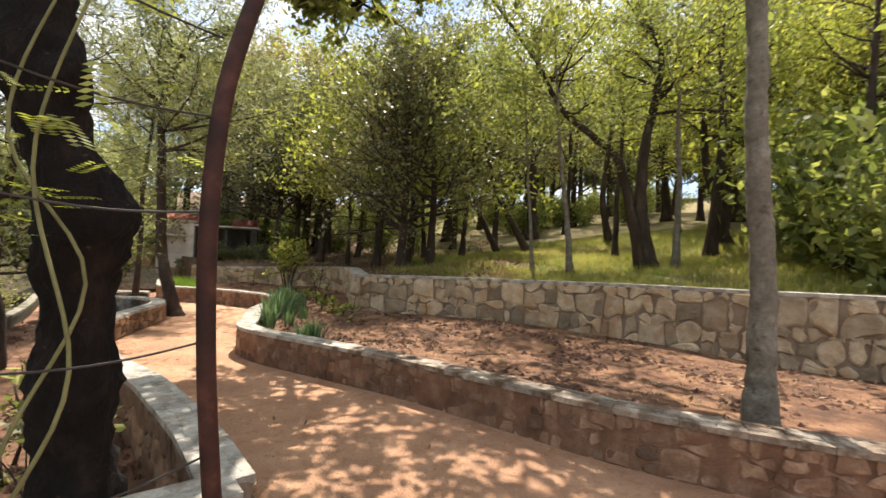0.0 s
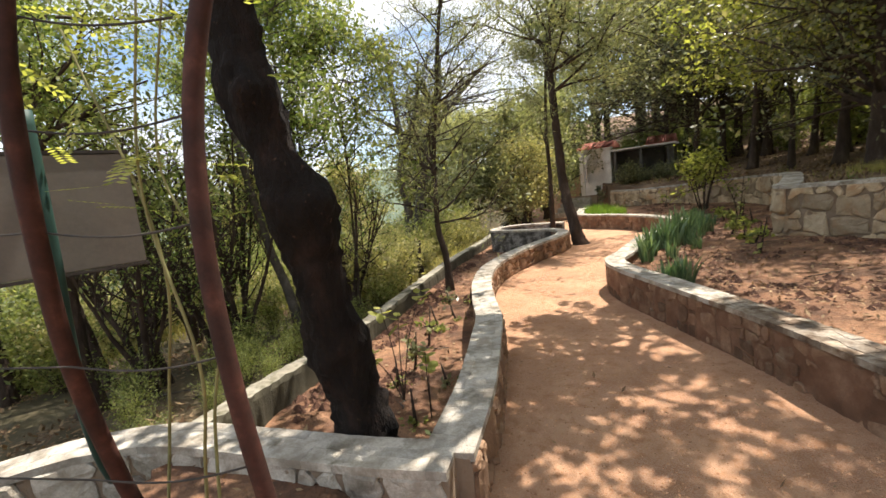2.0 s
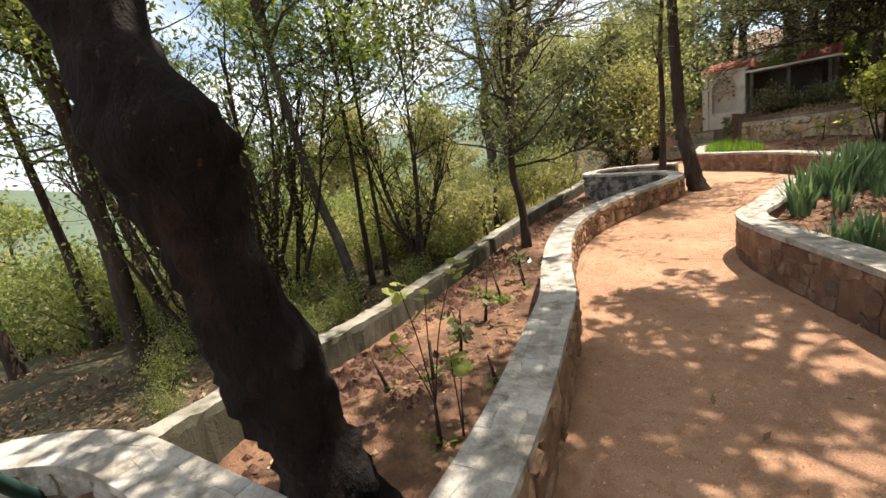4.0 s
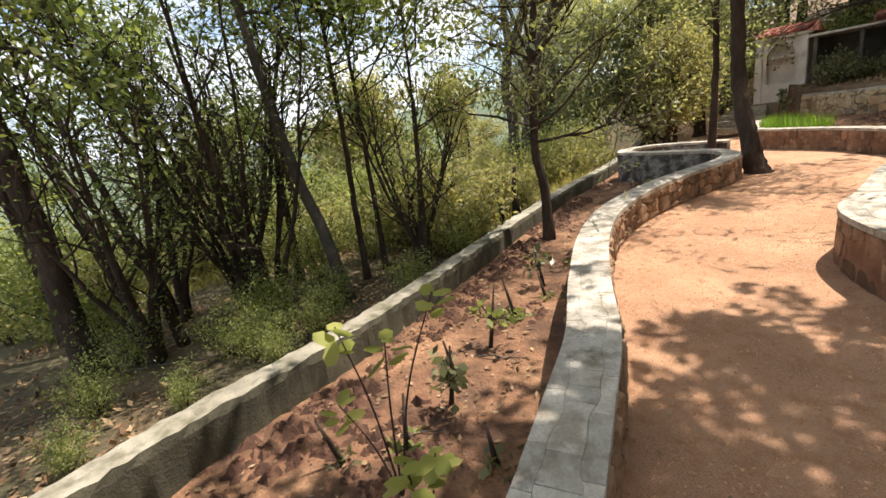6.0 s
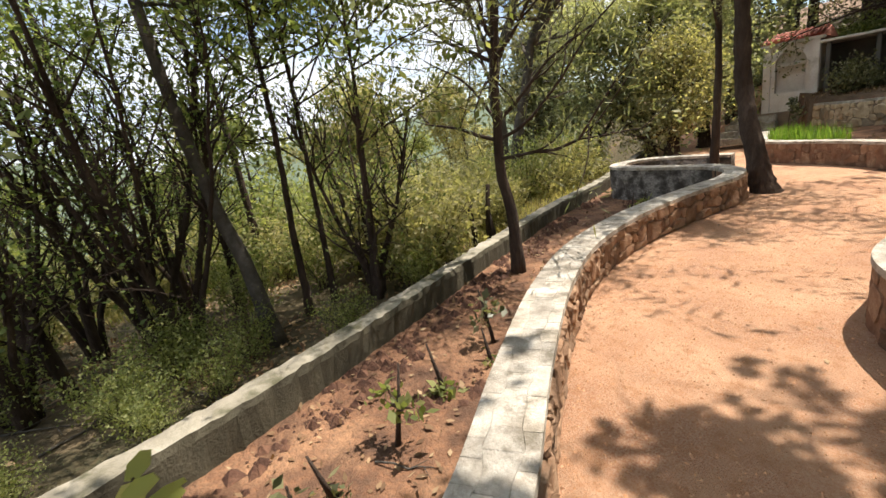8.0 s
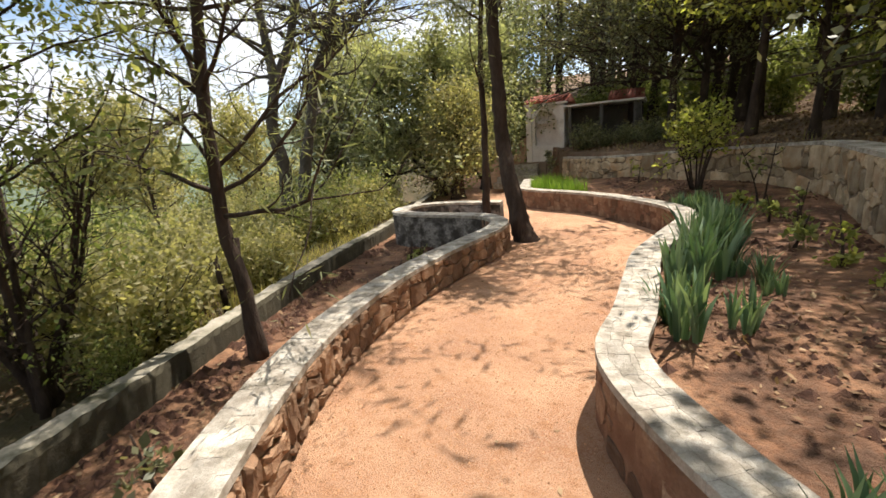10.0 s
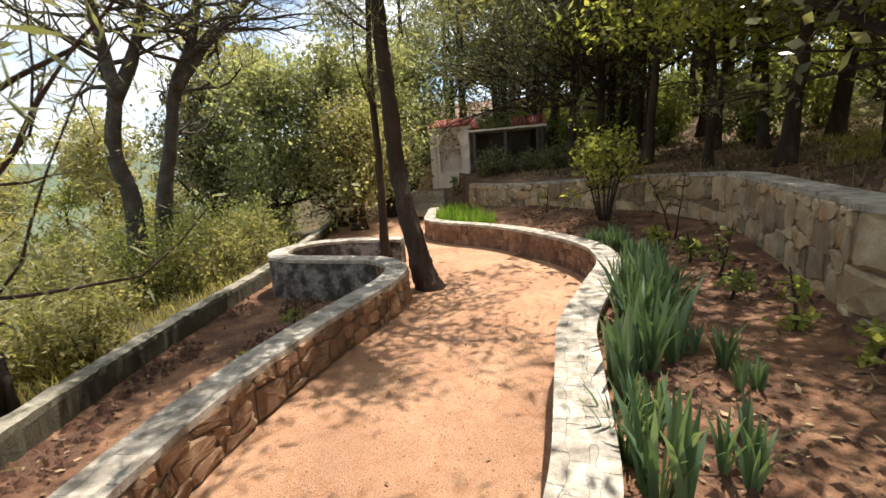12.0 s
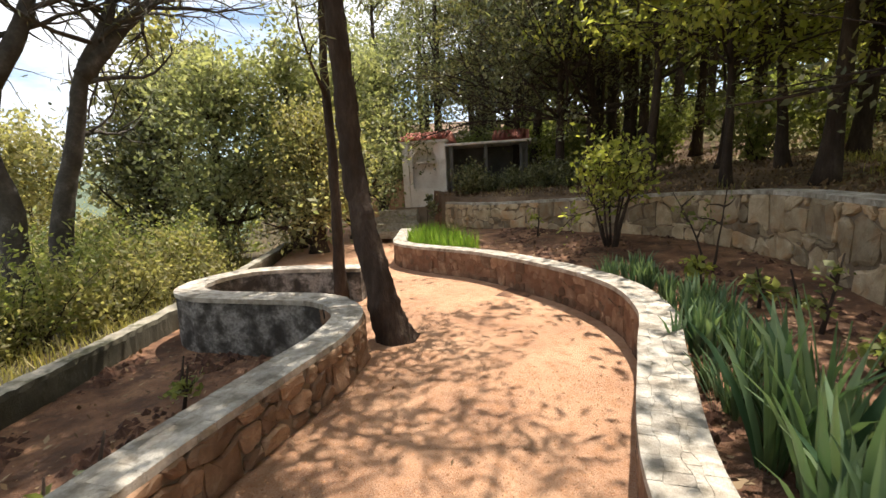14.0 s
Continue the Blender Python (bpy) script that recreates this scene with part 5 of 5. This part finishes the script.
def pebbles(name, spots, lo, hi, mat, label, seed, category="gravel"):
    """Small faceted stones, joined."""
    rnd = R(seed)
    n = len(spots)
    oct_v = np.array([(1, 0, 0), (0, 1, 0), (-1, 0, 0), (0, -1, 0), (0, 0, 0.8), (0, 0, -0.5)], float)
    oct_f = np.array([(0, 1, 4), (1, 2, 4), (2, 3, 4), (3, 0, 4), (1, 0, 5), (2, 1, 5), (3, 2, 5), (0, 3, 5)])
    r = lo + (hi - lo) * rnd.rand(n) ** 2
    a = rnd.rand(n) * 6.283
    v = oct_v[None] * (0.75 + 0.5 * rnd.rand(n, 6, 1)) * r[:, None, None]
    x = v[..., 0] * np.cos(a)[:, None] - v[..., 1] * np.sin(a)[:, None]
    y = v[..., 0] * np.sin(a)[:, None] + v[..., 1] * np.cos(a)[:, None]
    v = np.stack([x, y, v[..., 2]], -1) + np.stack([spots[:, 0], spots[:, 1], ground_height(spots[:, 0], spots[:, 1])], 1)[:, None]
    return tagged(quads_object(name, v[:, oct_f].reshape(-1, 3, 3), mat), label, category, kind="stuff")


ON_PATH = lambda x, y: (side_of("R", x, y) > 0.16) & (side_of("L", x, y) < -0.16) & ((side_of("F", x, y) < -0.2) | (y > 1.9))
pebbles("path_gravel", scatter(60000, -6, 2.6, 0.5, 9.5, ON_PATH, 330), 0.003, 0.011, M_GRAVEL, "fine reddish gravel over the earth path", 331)
pebbles("soil_clods", scatter(26000, -8.6, -1.2, 1.2, 10, lambda x, y: (side_of("K", x, y) < -0.14) & (side_of("L", x, y) > 0.14) & (wave(x, y, 3.1, 9) > 0.25), 332), 0.008, 0.065, M_CLOD, "dark clods of dug soil in the low bed", 333, "soil")
pebbles("bed_clods", scatter(26000, -8, 5, 2, 15, lambda x, y: (side_of("R", x, y) < -0.14) & (side_of("W", x, y) > 0.2) & (wave(x, y, 2.3, 5) > 0.1), 334), 0.008, 0.055, M_CLOD, "dark clods of soil in the wall bed", 335, "soil")


# ---- posts, wires, board and vine at the start ----
def bent_post(name, pts, r, mat, label):
    root = new(name)
    root.location = pts[0]
    line = smooth_line(np.array(pts) - np.array(pts[0]), 0.06)
    v, f = tubes([(line, np.full(len(line), r), 12)])
    mesh_object("shaft", v, f, mat, root, smooth=True)
    return tagged(root, label, "post", "fence posts")


bent_post("bent_post", [(-0.77, 0.97, -0.05), (-0.77, 0.91, 0.4), (-0.79, 0.86, 0.8), (-0.81, 0.83, 1.2), (-0.82, 0.83, 1.6), (-0.81, 0.88, 2.0), (-0.75, 1.02, 2.5)], 0.027, M_RUST, "red-brown painted bent post at the bed")
bent_post("bent_post", [(-1.6, 0.63, 0.15), (-1.54, 0.56, 0.45), (-1.46, 0.5, 0.8), (-1.35, 0.46, 1.2), (-1.24, 0.46, 1.6), (-1.16, 0.48, 2.0), (-1.14, 0.52, 2.3)], 0.028, M_RUST, "red-brown painted bent post at the bed")
bent_post("bent_post", [(-2.6, 0.42, 0.2), (-2.41, 0.4, 0.45), (-2.17, 0.4, 0.8), (-1.95, 0.42, 1.2), (-1.85, 0.44, 1.6), (-1.83, 0.45, 2.1)], 0.03, M_GREEN, "dark green painted bent post beside the board")
board = new("notice_board")
board.matrix_world = pose(-2.1, 0.76, 1.44, 0, 0, -84)
part("panel", box_bm((0.86, 0.02, 0.52), (0.43, 0, 0.26), 0.004), M_BOARD, board)
part("rim", box_bm((0.88, 0.03, 0.016), (0.43, 0, 0.53), 0.003), M_WIRE, board)
part("rim", box_bm((0.88, 0.03, 0.016), (0.43, 0, -0.01), 0.003), M_WIRE, board)
part("leg", box_bm((0.05, 0.05, 1.9), (0.7, 0.04, -0.5), 0.006), M_GREEN, board)
tagged(board, "back of a grey-brown notice board on a green leg", "board")
for i, (h1, h2) in enumerate([(2.12, 2.25), (1.88, 1.92), (1.6, 1.62), (1.22, 1.2), (0.88, 0.82)]):
    a, c, e = np.array([-0.815, 0.85, h1]), np.array([-1.25, 0.47, h2]), np.array([-3.4, -1.6, h2 + 0.1])
    u = np.linspace(0, 1, 12)[:, None]
    pts = np.concatenate([a + (c - a) * u - np.array([0, 0, 0.03]) * np.sin(u * math.pi), (c + (e - c) * u)[1:]])
    v, f = tubes([(pts, np.full(len(pts), 0.0035), 5)])
    w = mesh_object("fence_wire", v, f, M_WIRE)
    tagged(w, "thin dark fence wire strung between the bent posts", "wire", "fence wires")
M_VINE = surface("pale_vine_stem", [(0.3, (0.16, 0.15, 0.06)), (0.6, (0.26, 0.25, 0.11))], 9, 60, (0.15, 0.12, 0.06), 0.4, 0.8, 0.3, 0.003)
rr = R(350)
vine = new("vine")
vine.location = (-1.45, 0.72, 0.12)
paths, pool = [], []
for pts in ([(0, 0, 0), (0.12, 0.05, 0.55), (0.28, 0.08, 1.0), (0.2, 0.02, 1.6), (0.3, 0.1, 2.2)], [(0.05, 0.05, 0), (0.05, 0.12, 0.7), (0.22, 0.2, 1.25), (0.05, 0.1, 1.7), (0.15, 0.2, 2.3)], [(-0.35, -0.12, 0.0), (-0.15, 0.0, 0.8), (0.05, 0.05, 1.4), (-0.1, -0.1, 2.2)]):
    ln = smooth_line(pts, 0.08)
    paths.append((ln, np.linspace(0.008, 0.004, len(ln)), 6))
    pool.append(ln[len(ln) * 2 // 3:])
v, f = tubes(paths)
mesh_object("stem", v, f, M_VINE, vine, smooth=True)
pool = np.concatenate(pool)
sprays = []
for k in range(46):
    o = pool[rr.randint(len(pool))] + rr.normal(size=3) * np.array([0.16, 0.16, 0.1])
    d = unit(rr.normal(size=3) * np.array([1, 1, 0.35]))
    sd = unit(np.cross(d, np.array([0, 0, 1.0])))
    for j in range(7):
        for s in (-1, 1):
            b0 = o + d * (0.02 * j)
            tip = b0 + sd * s * 0.034 + d * 0.012
            wv = d * 0.008
            sprays.append([b0, (b0 + tip) / 2 + wv, tip, (b0 + tip) / 2 - wv])
quads_object("foliage", np.array(sprays), M_LEAF_YELLOW, vine)
tagged(vine, "thin climbing vine with fine feathery leaves between the posts", "vine")


# ---- the broad-leaved seedlings and the stumps by the kerb ----
def broad_sapling(x, y, tops, seed):
    root = new("broad_leaved_sapling")
    z = gz(x, y)
    root.location = (x, y, z)
    rnd, paths, q = R(seed), [], []
    for tx, ty, tz in tops:
        ln = smooth_line([(0, 0, -0.02), (tx * 0.4, ty * 0.4, tz * 0.55), (tx, ty, tz)], 0.06)
        paths.append((ln, np.linspace(0.006, 0.003, len(ln)), 5))
        for k in range(7):
            az = k * 2.4 + rnd.rand()
            d = np.array([math.cos(az), math.sin(az), 0.15 + 0.3 * rnd.normal()])
            sd = np.array([-math.sin(az), math.cos(az), 0.25 * rnd.normal()])
            o, L = ln[-1] - np.array([0, 0, 0.02 * k]), 0.085 + 0.03 * rnd.rand()
            q.append([o + d * 0.01, o + d * L * 0.35 + sd * L * 0.3, o + d * L * 0.8 + sd * L * 0.3, o + d * L, o + d * L * 0.8 - sd * L * 0.3, o + d * L * 0.35 - sd * L * 0.3])
    v, f = tubes(paths)
    mesh_object("stem", v, f, M_BARK, root)
    quads_object("foliage", np.array(q), M_LEAF_YELLOW, root)
    return tagged(root, "young sapling with round bright green leaves in the low bed", "sapling", "broad saplings")


broad_sapling(-2.65, 2.4, [(0.08, 0.25, 0.92), (0.04, -0.13, 0.87), (-0.18, -0.17, 0.42), (0.0, 0.05, 0.75)], 360)
broad_sapling(-2.25, 2.4, [(0.1, -0.05, 0.6), (-0.1, 0.1, 0.42)], 361)
for i, (x, y, h, k) in enumerate([(-7.3, 5.8, 0.95, 0.12), (-7.4, 5.65, 0.75, -0.18), (-7.15, 5.85, 0.6, -0.25)]):
    v, f = tubes([(np.array([(0, 0, -0.1), (k * 0.4, 0, h * 0.5), (k, 0.02, h)]), np.array([0.045, 0.035, 0.03]), 8)])
    st = mesh_object("dead_stump", v, f, M_BARK, smooth=True)
    st.location = (x, y, gz(x, y))
    tagged(st, "broken dead stem standing below the kerb", "stump", "dead stumps")


def fallen_branch(x, y, length, az, seed, label, r=0.011):
    rnd = R(seed)
    n = 7
    u = np.linspace(0, 1, n)
    px = x + length * u * math.cos(az) + np.cumsum(rnd.normal(size=n)) * 0.02
    py = y + length * u * math.sin(az) + np.cumsum(rnd.normal(size=n)) * 0.02
    pts = np.stack([px, py, ground_height(px, py) + r * 0.7 + np.abs(rnd.normal(size=n)) * 0.012], 1) - np.array([x, y, 0])
    paths = [(pts, np.linspace(r, r * 0.4, n), 6)]
    for j in (2, 4):
        side = az + (0.7 if j == 2 else -0.8)
        end = pts[j] + np.array([math.cos(side), math.sin(side), 0.12]) * length * 0.3
        paths.append((np.linspace(pts[j], end, 4), np.linspace(r * 0.5, r * 0.2, 4), 5))
    v, f = tubes(paths)
    ob = mesh_object("fallen_branch", v, f, M_BARK_BARE, smooth=True)
    ob.location = (x, y, 0)
    return tagged(ob, label, "branch", "fallen branches")


for i, (x, y, length, az) in enumerate([(-5.2, 1.1, 0.9, 2.2), (-5.7, 1.9, 0.8, 0.6), (-4.9, 2.3, 0.6, 2.9), (-5.9, 0.4, 1.0, 1.3), (-6.3, 2.5, 0.7, 2.0), (-4.3, 0.9, 0.6, 0.3)]):
    fallen_branch(x, y, length, az, 370 + i, "dead grey branch lying below the kerb")
for i, (x, y, length, az) in enumerate([(-2.5, 2.3, 0.4, 2.3), (-3.5, 3.2, 0.35, 0.8), (-3.0, 2.5, 0.3, 1.5), (0.4, 5.2, 0.6, 0.2), (1.6, 4.8, 0.5, 2.6), (-0.8, 6.4, 0.5, 1.0), (-2.0, 8.2, 0.7, 0.4), (-2.3, 9.4, 0.6, 2.4)]):
    fallen_branch(x, y, length, az, 380 + i, "dry thin stick lying on the bed soil", 0.006)
